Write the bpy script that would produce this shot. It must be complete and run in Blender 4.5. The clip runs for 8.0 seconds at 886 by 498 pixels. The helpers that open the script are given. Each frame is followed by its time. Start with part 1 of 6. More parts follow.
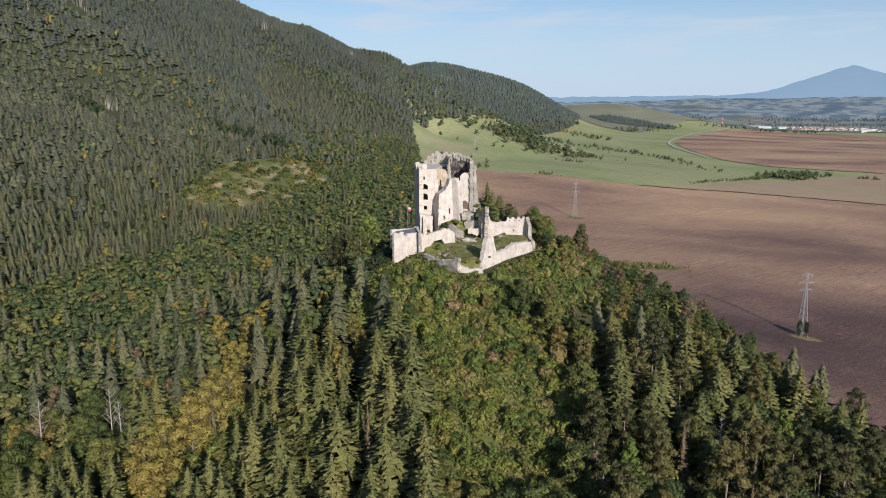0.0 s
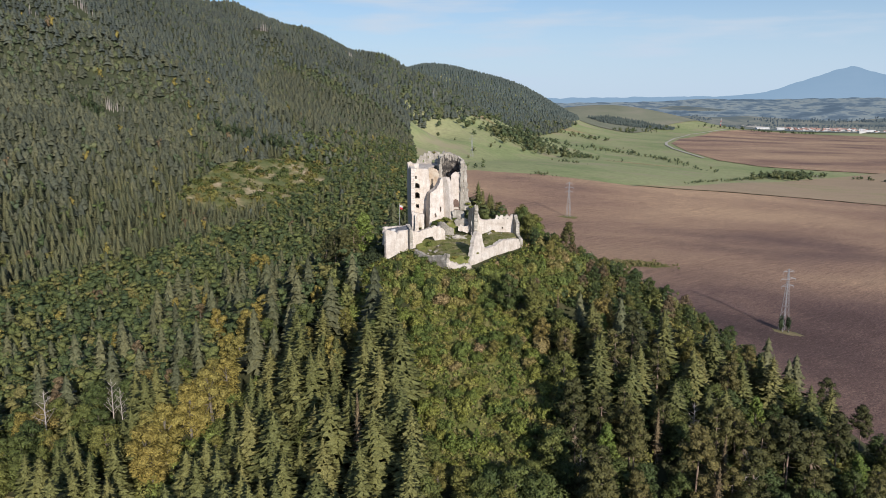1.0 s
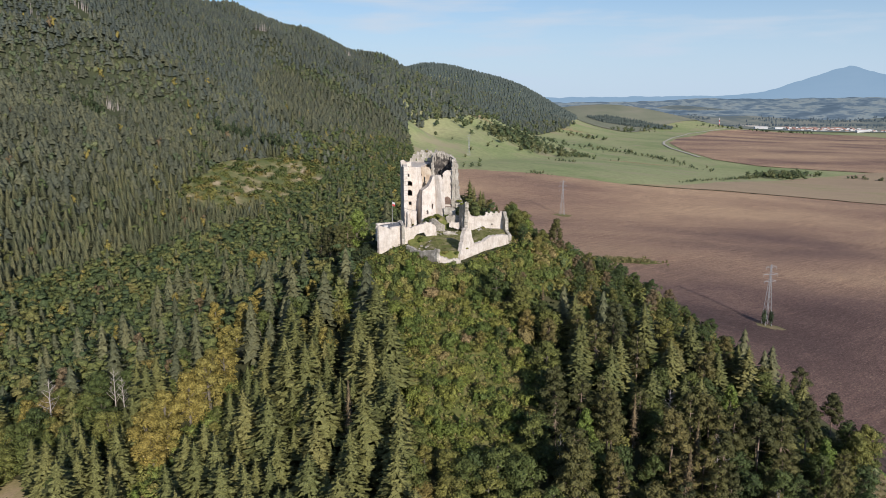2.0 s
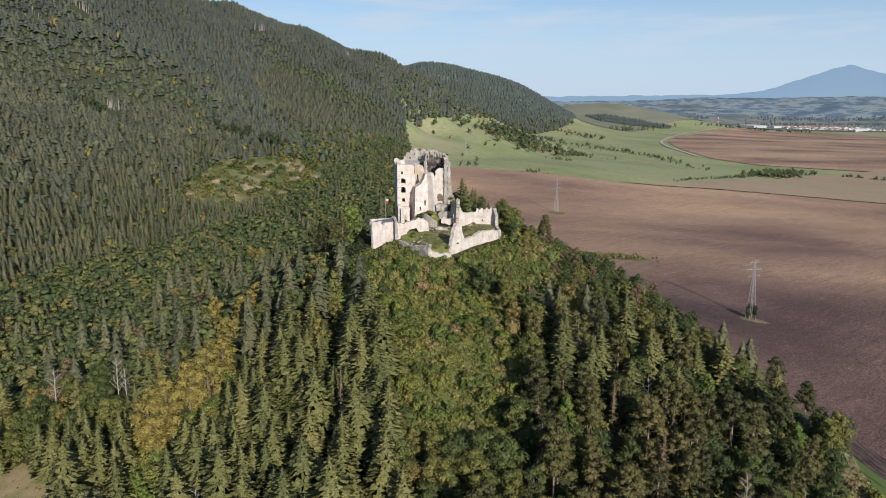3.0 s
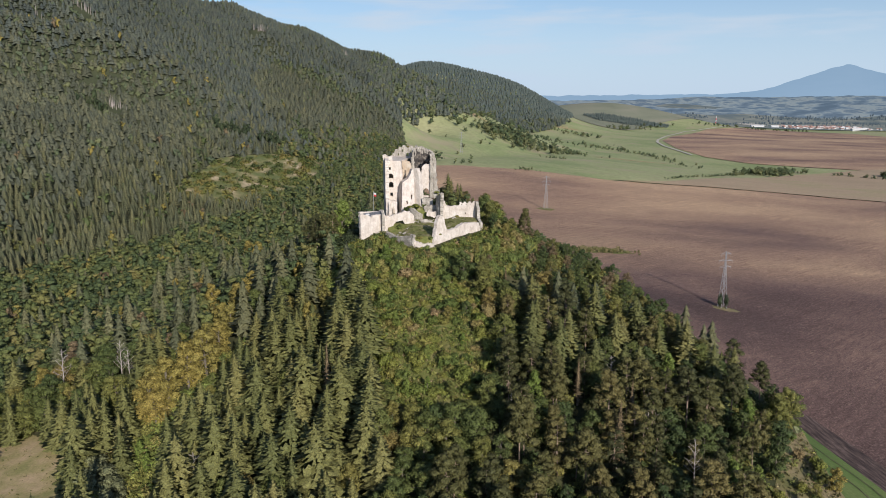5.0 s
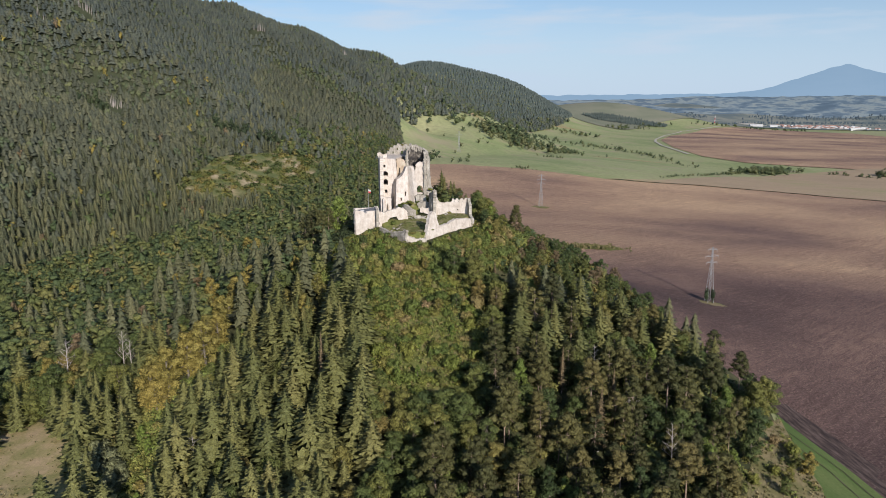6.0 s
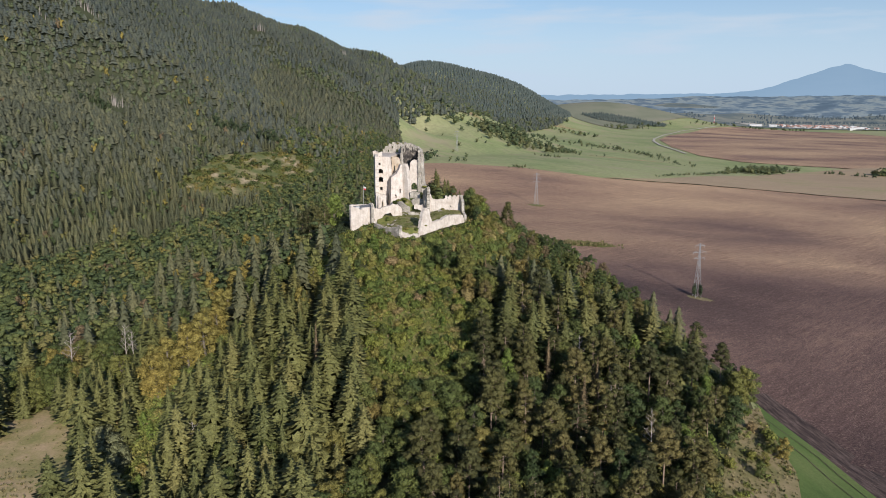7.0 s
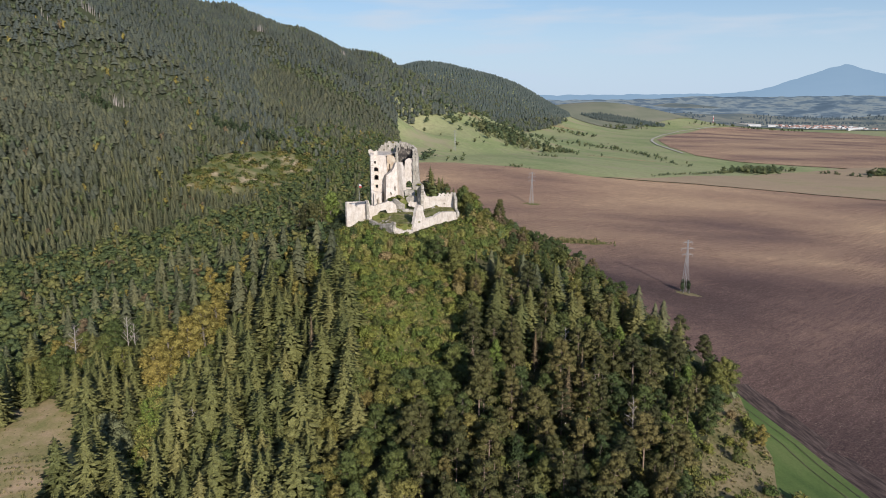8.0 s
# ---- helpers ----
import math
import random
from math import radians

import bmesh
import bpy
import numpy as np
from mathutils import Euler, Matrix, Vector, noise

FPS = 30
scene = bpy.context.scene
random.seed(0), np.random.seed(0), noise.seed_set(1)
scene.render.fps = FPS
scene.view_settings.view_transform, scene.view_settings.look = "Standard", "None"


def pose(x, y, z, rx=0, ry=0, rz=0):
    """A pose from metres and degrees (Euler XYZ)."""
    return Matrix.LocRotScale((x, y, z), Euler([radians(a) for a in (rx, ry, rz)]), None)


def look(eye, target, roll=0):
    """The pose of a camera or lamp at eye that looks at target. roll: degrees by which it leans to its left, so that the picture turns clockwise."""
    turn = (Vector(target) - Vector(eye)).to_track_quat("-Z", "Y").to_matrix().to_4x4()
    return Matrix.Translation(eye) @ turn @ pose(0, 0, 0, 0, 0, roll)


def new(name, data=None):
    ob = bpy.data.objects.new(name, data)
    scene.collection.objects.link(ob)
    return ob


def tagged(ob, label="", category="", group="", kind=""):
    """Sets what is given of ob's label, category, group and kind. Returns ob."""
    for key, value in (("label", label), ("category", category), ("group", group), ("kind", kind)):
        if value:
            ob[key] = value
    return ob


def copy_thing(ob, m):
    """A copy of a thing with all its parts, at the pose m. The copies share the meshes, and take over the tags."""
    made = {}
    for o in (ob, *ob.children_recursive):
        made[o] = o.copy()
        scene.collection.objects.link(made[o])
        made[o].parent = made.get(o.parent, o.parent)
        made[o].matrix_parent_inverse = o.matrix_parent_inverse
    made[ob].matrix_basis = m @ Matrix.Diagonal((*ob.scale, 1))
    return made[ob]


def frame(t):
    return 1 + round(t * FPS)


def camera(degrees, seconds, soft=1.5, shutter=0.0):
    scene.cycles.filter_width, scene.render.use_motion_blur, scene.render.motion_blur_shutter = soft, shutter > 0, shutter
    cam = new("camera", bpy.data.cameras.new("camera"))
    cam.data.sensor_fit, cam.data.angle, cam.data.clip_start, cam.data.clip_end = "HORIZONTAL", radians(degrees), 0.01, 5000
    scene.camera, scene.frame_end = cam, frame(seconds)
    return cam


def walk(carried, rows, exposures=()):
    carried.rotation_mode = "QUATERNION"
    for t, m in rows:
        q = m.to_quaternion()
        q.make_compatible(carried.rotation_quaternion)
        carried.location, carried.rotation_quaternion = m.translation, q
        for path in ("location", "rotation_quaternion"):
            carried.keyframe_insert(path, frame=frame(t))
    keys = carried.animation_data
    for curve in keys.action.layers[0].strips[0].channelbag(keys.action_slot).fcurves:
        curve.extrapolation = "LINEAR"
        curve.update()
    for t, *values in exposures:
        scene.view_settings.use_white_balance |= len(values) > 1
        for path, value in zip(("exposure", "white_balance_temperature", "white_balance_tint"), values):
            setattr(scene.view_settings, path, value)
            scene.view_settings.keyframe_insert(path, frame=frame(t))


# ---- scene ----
cam = camera(62.0, 8.0, soft=0.75)
PATH = [
    (0, (-10.82, -225.93, 95.92), (-10.77, -30.04, 55.60), -0.06),
    (0.5, (-9.16, -230.34, 96.09), (-9.10, -34.39, 56.00), -0.05),
    (1, (-7.49, -234.76, 96.25), (-7.41, -38.82, 56.13), -0.06),
    (1.5, (-5.87, -239.15, 96.45), (-5.75, -43.22, 56.27), -0.04),
    (3, (-1.17, -252.61, 97.00), (-1.04, -56.76, 56.43), -0.02),
    (3.5, (0.43, -256.96, 97.11), (0.53, -61.13, 56.49), 0.00),
    (4, (2.02, -261.19, 97.14), (2.09, -65.36, 56.51), 0.00),
    (4.5, (3.62, -265.40, 97.17), (3.66, -69.59, 56.47), 0.00),
    (6, (8.35, -278.61, 97.21), (8.33, -82.83, 56.31), 0.02),
    (6.5, (9.92, -283.04, 97.23), (9.84, -87.28, 56.28), 0.03),
    (7, (11.48, -287.48, 97.25), (11.33, -91.73, 56.26), 0.05),
    (7.5, (13.00, -291.95, 97.27), (12.81, -96.20, 56.25), 0.07),
    (8, (14.51, -296.38, 97.28), (14.30, -100.62, 56.31), 0.08),
]
walk(cam, [(t, look(eye, target, roll)) for t, eye, target, roll in PATH])

# ---- light ----
SUN = Vector((0.332, -0.866, 0.375)).normalized()
ELEV = math.asin(SUN.z)
ROT = math.atan2(SUN.x, SUN.y)
world = bpy.data.worlds.new("sky")
scene.world = world
world.use_nodes = True
wn, wl = world.node_tree.nodes, world.node_tree.links
wn.clear()
sky = wn.new("ShaderNodeTexSky")
sky.sky_type = "NISHITA"
sky.sun_disc = False
sky.sun_elevation, sky.sun_rotation = ELEV, ROT
sky.altitude, sky.air_density, sky.dust_density, sky.ozone_density = 500, 1.0, 0.25, 2.0
bg = wn.new("ShaderNodeBackground")
bg.inputs["Strength"].default_value = 0.085
wo = wn.new("ShaderNodeOutputWorld")
tint = wn.new("ShaderNodeMix")
tint.data_type, tint.blend_type = "RGBA", "MULTIPLY"
tint.inputs[0].default_value = 1.0
tint.inputs[7].default_value = (0.84, 0.99, 1.2, 1)
wl.new(sky.outputs[0], tint.inputs[6])
way = wn.new("ShaderNodeTexCoord")
squash = wn.new("ShaderNodeMapping")
squash.inputs["Scale"].default_value = (3.0, 3.0, 22.0)
veil = wn.new("ShaderNodeTexNoise")
veil.inputs["Scale"].default_value, veil.inputs["Detail"].default_value = 1.6, 6
thin = wn.new("ShaderNodeMapRange")
thin.inputs["From Min"].default_value, thin.inputs["From Max"].default_value = 0.52, 0.68
thin.inputs["To Max"].default_value = 0.6
cloud = wn.new("ShaderNodeMix")
cloud.data_type = "RGBA"
cloud.inputs[7].default_value = (8.0, 8.2, 8.6, 1)
wl.new(way.outputs["Generated"], squash.inputs["Vector"])
wl.new(squash.outputs[0], veil.inputs["Vector"])
wl.new(veil.outputs["Fac"], thin.inputs["Value"])
wl.new(thin.outputs[0], cloud.inputs[0])
wl.new(tint.outputs[2], cloud.inputs[6])
level = wn.new("ShaderNodeSeparateXYZ")
wl.new(way.outputs["Generated"], level.inputs[0])
low = wn.new("ShaderNodeMapRange")
low.interpolation_type = "SMOOTHSTEP"
low.inputs["From Min"].default_value, low.inputs["From Max"].default_value = 0.0, 0.2
low.inputs["To Min"].default_value, low.inputs["To Max"].default_value = 0.85, 0.0
wl.new(level.outputs["Z"], low.inputs["Value"])
haze = wn.new("ShaderNodeMix")
haze.data_type = "RGBA"
haze.inputs[7].default_value = (6.2, 7.8, 10.0, 1)
wl.new(low.outputs[0], haze.inputs[0])
wl.new(cloud.outputs[2], haze.inputs[6])
wl.new(haze.outputs[2], bg.inputs[0])
wl.new(bg.outputs[0], wo.inputs[0])
lamp = bpy.data.lights.new("sun", "SUN")
lamp.energy, lamp.angle, lamp.color = 4.7, radians(0.55), (1.0, 0.925, 0.845)
sun = new("sun", lamp)
sun.matrix_world = look(SUN * 300, (0, 0, 0))
scene.view_settings.exposure = 0.0


# ---- materials ----
def nodes_of(name):
    m = bpy.data.materials.new(name)
    m.use_nodes = True
    n, l = m.node_tree.nodes, m.node_tree.links
    return m, n, l, n["Principled BSDF"]


def ramp(n, stops):
    r = n.new("ShaderNodeValToRGB")
    e = r.color_ramp.elements
    while len(e) < len(stops):
        e.new(0.5)
    for el, (p, c) in zip(e, stops):
        el.position, el.color = p, (*c, 1)
    return r


def noise_at(n, l, scale, detail=4, rough=0.55, coord=None, stretch=None):
    t = n.new("ShaderNodeTexNoise")
    t.inputs["Scale"].default_value, t.inputs["Detail"].default_value = scale, detail
    t.inputs["Roughness"].default_value = rough
    if coord is None:
        g = n.new("ShaderNodeNewGeometry")
        coord = g.outputs["Position"]
    if stretch:
        mp = n.new("ShaderNodeMapping")
        mp.vector_type = "TEXTURE"
        mp.inputs["Scale"].default_value = stretch[:3]
        if len(stretch) > 3:
            mp.inputs["Rotation"].default_value = (0, 0, stretch[3])
        l.new(coord, mp.inputs["Vector"])
        coord = mp.outputs[0]
    l.new(coord, t.inputs["Vector"])
    return t


def mix(n, l, fac, a, b, mode="MIX"):
    x = n.new("ShaderNodeMix")
    x.data_type, x.blend_type = "RGBA", mode
    for socket, value in ((x.inputs[0], fac), (x.inputs[6], a), (x.inputs[7], b)):
        if isinstance(value, (int, float)):
            socket.default_value = value
        elif isinstance(value, tuple):
            socket.default_value = (*value, 1)
        else:
            l.new(value, socket)
    return x.outputs[2]


def bump(n, l, height, strength, distance, bsdf):
    b = n.new("ShaderNodeBump")
    b.inputs["Strength"].default_value, b.inputs["Distance"].default_value = strength, distance
    l.new(height, b.inputs["Height"])
    l.new(b.outputs[0], bsdf.inputs["Normal"])


def foliage(name, stops, spread=0.35, grain=0.45, leafy=2.4, deep=0.38, loose=0.14):
    """Leaves: each tree takes its hue from its own random number, each clump a little more."""
    m, n, l, p = nodes_of(name)
    tint = n.new("ShaderNodeAttribute")
    tint.attribute_name = "tint"
    info = n.new("ShaderNodeObjectInfo")
    add = n.new("ShaderNodeMath")
    add.operation = "ADD"
    l.new(tint.outputs["Fac"], add.inputs[0])
    l.new(info.outputs["Random"], add.inputs[1])
    fr = n.new("ShaderNodeMath")
    fr.operation = "FRACT"
    l.new(add.outputs[0], fr.inputs[0])
    r = ramp(n, stops)
    l.new(fr.outputs[0], r.inputs[0])
    ns = noise_at(n, l, grain, 3)
    col = mix(n, l, 1.0, r.outputs[0], mix(n, l, ns.outputs["Fac"], (1 - spread,) * 3, (1 + spread,) * 3), "MULTIPLY")
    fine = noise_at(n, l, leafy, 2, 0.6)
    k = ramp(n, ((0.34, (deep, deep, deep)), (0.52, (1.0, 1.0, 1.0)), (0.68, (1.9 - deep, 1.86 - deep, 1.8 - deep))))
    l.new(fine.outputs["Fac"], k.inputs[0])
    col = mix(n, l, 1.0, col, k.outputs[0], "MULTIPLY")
    geo = n.new("ShaderNodeNewGeometry")
    isl = mix(n, l, geo.outputs["Random Per Island"], (1 - loose, 1 - 0.93 * loose, 1 - 1.05 * loose), (1 + loose, 1 + 0.93 * loose, 1 + 0.75 * loose))
    col = mix(n, l, 1.0, col, isl, "MULTIPLY")
    bump(n, l, fine.outputs["Fac"], 0.9, 0.9 / leafy, p)
    l.new(col, p.inputs["Base Color"])
    p.inputs["Roughness"].default_value = 0.62
    p.inputs["Specular IOR Level"].default_value = 0.25
    return m


def surface(name, stops, scale, fine, rough=0.9, relief=0.3, dist=0.1, stretch=None, blotch=None):
    m, n, l, p = nodes_of(name)
    a = noise_at(n, l, scale, 5, 0.6, None, stretch)
    r = ramp(n, stops)
    l.new(a.outputs["Fac"], r.inputs[0])
    b = noise_at(n, l, fine, 4, 0.65)
    col = mix(n, l, 1.0, r.outputs[0], mix(n, l, b.outputs["Fac"], (0.6, 0.6, 0.6), (1.4, 1.4, 1.4)), "MULTIPLY")
    if blotch:
        c = noise_at(n, l, blotch[0], 3)
        k = ramp(n, ((blotch[1], (0, 0, 0)), (blotch[2], (1, 1, 1))))
        l.new(c.outputs["Fac"], k.inputs[0])
        col = mix(n, l, k.outputs[0], col, blotch[3])
    l.new(col, p.inputs["Base Color"])
    p.inputs["Roughness"].default_value = rough
    p.inputs["Specular IOR Level"].default_value = 0.2
    if relief:
        bump(n, l, b.outputs["Fac"], relief, dist, p)
    return m


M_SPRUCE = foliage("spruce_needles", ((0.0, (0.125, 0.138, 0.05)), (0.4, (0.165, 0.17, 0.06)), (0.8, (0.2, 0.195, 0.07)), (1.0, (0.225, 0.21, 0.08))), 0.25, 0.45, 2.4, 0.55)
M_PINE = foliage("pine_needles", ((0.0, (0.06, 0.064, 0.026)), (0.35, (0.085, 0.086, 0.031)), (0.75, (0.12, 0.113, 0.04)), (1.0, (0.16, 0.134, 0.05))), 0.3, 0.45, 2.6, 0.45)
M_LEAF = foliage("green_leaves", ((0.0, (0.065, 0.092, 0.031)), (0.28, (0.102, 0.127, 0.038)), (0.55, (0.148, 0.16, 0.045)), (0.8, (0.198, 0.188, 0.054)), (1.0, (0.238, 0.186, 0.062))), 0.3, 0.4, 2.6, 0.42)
M_VALLEY = foliage("valley_leaves", ((0.0, (0.056, 0.082, 0.036)), (0.3, (0.084, 0.112, 0.044)), (0.65, (0.115, 0.138, 0.048)), (0.9, (0.155, 0.162, 0.055)), (1.0, (0.19, 0.165, 0.06))), 0.3, 0.2, 1.8, 0.5)
M_HEDGE = foliage("hedge_leaves", ((0.0, (0.058, 0.085, 0.045)), (0.6, (0.09, 0.115, 0.05)), (1.0, (0.14, 0.145, 0.065))), 0.3, 0.05, 0.8, 0.6)
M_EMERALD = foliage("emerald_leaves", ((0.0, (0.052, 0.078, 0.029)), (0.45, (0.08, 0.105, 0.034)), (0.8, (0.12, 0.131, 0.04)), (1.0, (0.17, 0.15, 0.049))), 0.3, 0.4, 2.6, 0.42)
M_LIME = foliage("bright_green_leaves", ((0.0, (0.13, 0.185, 0.04)), (1.0, (0.18, 0.225, 0.055))))
M_AUTUMN = foliage("ochre_leaves", ((0.0, (0.24, 0.203, 0.056)), (0.55, (0.29, 0.23, 0.064)), (1.0, (0.205, 0.19, 0.057))))
M_RUST = foliage("rusty_leaves", ((0.0, (0.15, 0.11, 0.06)), (1.0, (0.2, 0.15, 0.09))))
M_SHRUB = foliage("shrub_leaves", ((0.0, (0.085, 0.12, 0.032)), (0.35, (0.15, 0.18, 0.04)), (0.7, (0.21, 0.215, 0.05)), (0.92, (0.25, 0.215, 0.07)), (1.0, (0.26, 0.19, 0.1))))
M_WILLOW = foliage("grey_willow_leaves", ((0.0, (0.17, 0.185, 0.095)), (1.0, (0.215, 0.22, 0.115))))
M_BUSH = foliage("bush_leaves", ((0.0, (0.115, 0.155, 0.045)), (0.5, (0.19, 0.22, 0.056)), (0.9, (0.26, 0.25, 0.074)), (1.0, (0.3, 0.23, 0.108))))
# Truly dark trees and bushes; the tower hollow borrows the colour as shade.
M_COPSESHADE = foliage("dark_copse_and_shade_leaves", ((0.0, (0.038, 0.056, 0.028)), (1.0, (0.06, 0.078, 0.034))), 0.3, 0.1, 1.0, 0.6)
M_WEED = foliage("dry_grass_blades", ((0.0, (0.13, 0.14, 0.05)), (0.6, (0.2, 0.18, 0.08)), (1.0, (0.28, 0.235, 0.13))))
# Haze blue is mixed into these three mountain colours, least into the olive.
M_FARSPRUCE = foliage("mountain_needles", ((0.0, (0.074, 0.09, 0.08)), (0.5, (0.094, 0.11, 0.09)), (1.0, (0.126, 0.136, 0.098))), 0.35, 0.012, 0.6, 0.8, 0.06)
M_FARLEAF = foliage("haze_tinted_leaves", ((0.0, (0.082, 0.108, 0.062)), (0.5, (0.108, 0.132, 0.068)), (1.0, (0.15, 0.16, 0.074))), 0.25, 0.02, 0.6, 0.8, 0.06)
M_OLIVE = foliage("faint_haze_needles", ((0.0, (0.08, 0.09, 0.064)), (0.5, (0.102, 0.11, 0.072)), (1.0, (0.14, 0.14, 0.082))), 0.35, 0.014, 0.7, 0.75, 0.07)
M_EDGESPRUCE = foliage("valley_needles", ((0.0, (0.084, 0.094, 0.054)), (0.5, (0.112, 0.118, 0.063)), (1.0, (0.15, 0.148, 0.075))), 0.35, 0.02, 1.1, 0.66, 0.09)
M_BARK = surface("grey_bark", ((0.3, (0.11, 0.095, 0.075)), (0.7, (0.24, 0.21, 0.17))), 2, 9, 0.9, 0.4, 0.05)
M_PINEBARK = surface("orange_pine_bark", ((0.3, (0.2, 0.15, 0.115)), (0.7, (0.36, 0.27, 0.21))), 1.5, 8, 0.9, 0.4, 0.05)
M_DEADBARK = surface("bleached_dead_wood", ((0.3, (0.32, 0.28, 0.26)), (0.7, (0.5, 0.45, 0.42))), 2, 9, 0.9, 0.3, 0.05)
M_GRASS = surface("pasture_grass", ((0.3, (0.225, 0.275, 0.115)), (0.44, (0.28, 0.32, 0.14)), (0.54, (0.335, 0.35, 0.17)), (0.64, (0.35, 0.36, 0.18)), (0.75, (0.385, 0.37, 0.205))), 0.0055, 0.16, 0.95, 0.3, 0.3, None, (0.016, 0.53, 0.68, (0.37, 0.33, 0.2)))
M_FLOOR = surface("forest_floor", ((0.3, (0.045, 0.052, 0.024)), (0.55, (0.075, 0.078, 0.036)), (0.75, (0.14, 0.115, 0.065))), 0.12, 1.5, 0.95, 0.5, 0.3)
# Floor colour darkened so that gaps between the trees read as shade.
M_UNDER = surface("mountain_floor_shade", ((0.3, (0.04, 0.048, 0.028)), (0.55, (0.06, 0.068, 0.036)), (0.75, (0.085, 0.086, 0.045))), 0.05, 0.8, 0.95, 0.6, 0.5)
M_SCRUB = surface("rough_slope_grass", ((0.3, (0.12, 0.135, 0.04)), (0.5, (0.17, 0.17, 0.055)), (0.72, (0.26, 0.22, 0.11))), 0.09, 1.1, 0.95, 0.6, 0.4)
M_TANGRASS = surface("dry_bank_grass", ((0.3, (0.13, 0.13, 0.05)), (0.48, (0.21, 0.18, 0.09)), (0.7, (0.3, 0.23, 0.14))), 0.12, 1.3, 0.95, 0.6, 0.3)
M_YARD = surface("courtyard_lawn", ((0.34, (0.12, 0.14, 0.04)), (0.5, (0.18, 0.185, 0.06)), (0.6, (0.27, 0.235, 0.12)), (0.7, (0.4, 0.34, 0.24))), 0.28, 1.8, 0.95, 0.5, 0.2)
M_FELLED = surface("felled_slope_ground", ((0.34, (0.1, 0.125, 0.048)), (0.47, (0.16, 0.165, 0.07)), (0.56, (0.26, 0.225, 0.12)), (0.66, (0.42, 0.34, 0.23))), 0.045, 0.6, 0.95, 0.5, 0.4)
M_STRIP = surface("green_crop", ((0.3, (0.075, 0.12, 0.036)), (0.5, (0.1, 0.148, 0.045)), (0.7, (0.135, 0.17, 0.06))), 0.12, 1.6, 0.95, 0.5, 0.25, (5, 1, 1, 2.0))
M_DRY = surface("dry_meadow_grass", ((0.36, (0.25, 0.235, 0.095)), (0.46, (0.35, 0.29, 0.14)), (0.56, (0.44, 0.33, 0.195)), (0.68, (0.5, 0.365, 0.235))), 0.09, 1.4, 0.95, 0.6, 0.3)
M_HEADLAND = surface("fresh_turned_soil", ((0.34, (0.04, 0.029, 0.027)), (0.5, (0.082, 0.058, 0.052)), (0.66, (0.15, 0.108, 0.094))), 0.9, 1.8, 0.95, 0.9, 0.5, (9, 1, 1, -1.2))
M_STUBBLE = surface("pale_stubble", ((0.3, (0.36, 0.275, 0.175)), (0.5, (0.43, 0.315, 0.205)), (0.6, (0.37, 0.31, 0.17)), (0.7, (0.25, 0.285, 0.11))), 0.012, 0.4, 0.95, 0.3, 0.2, (3.5, 1, 1, 0.2))


ROWS = 0.75


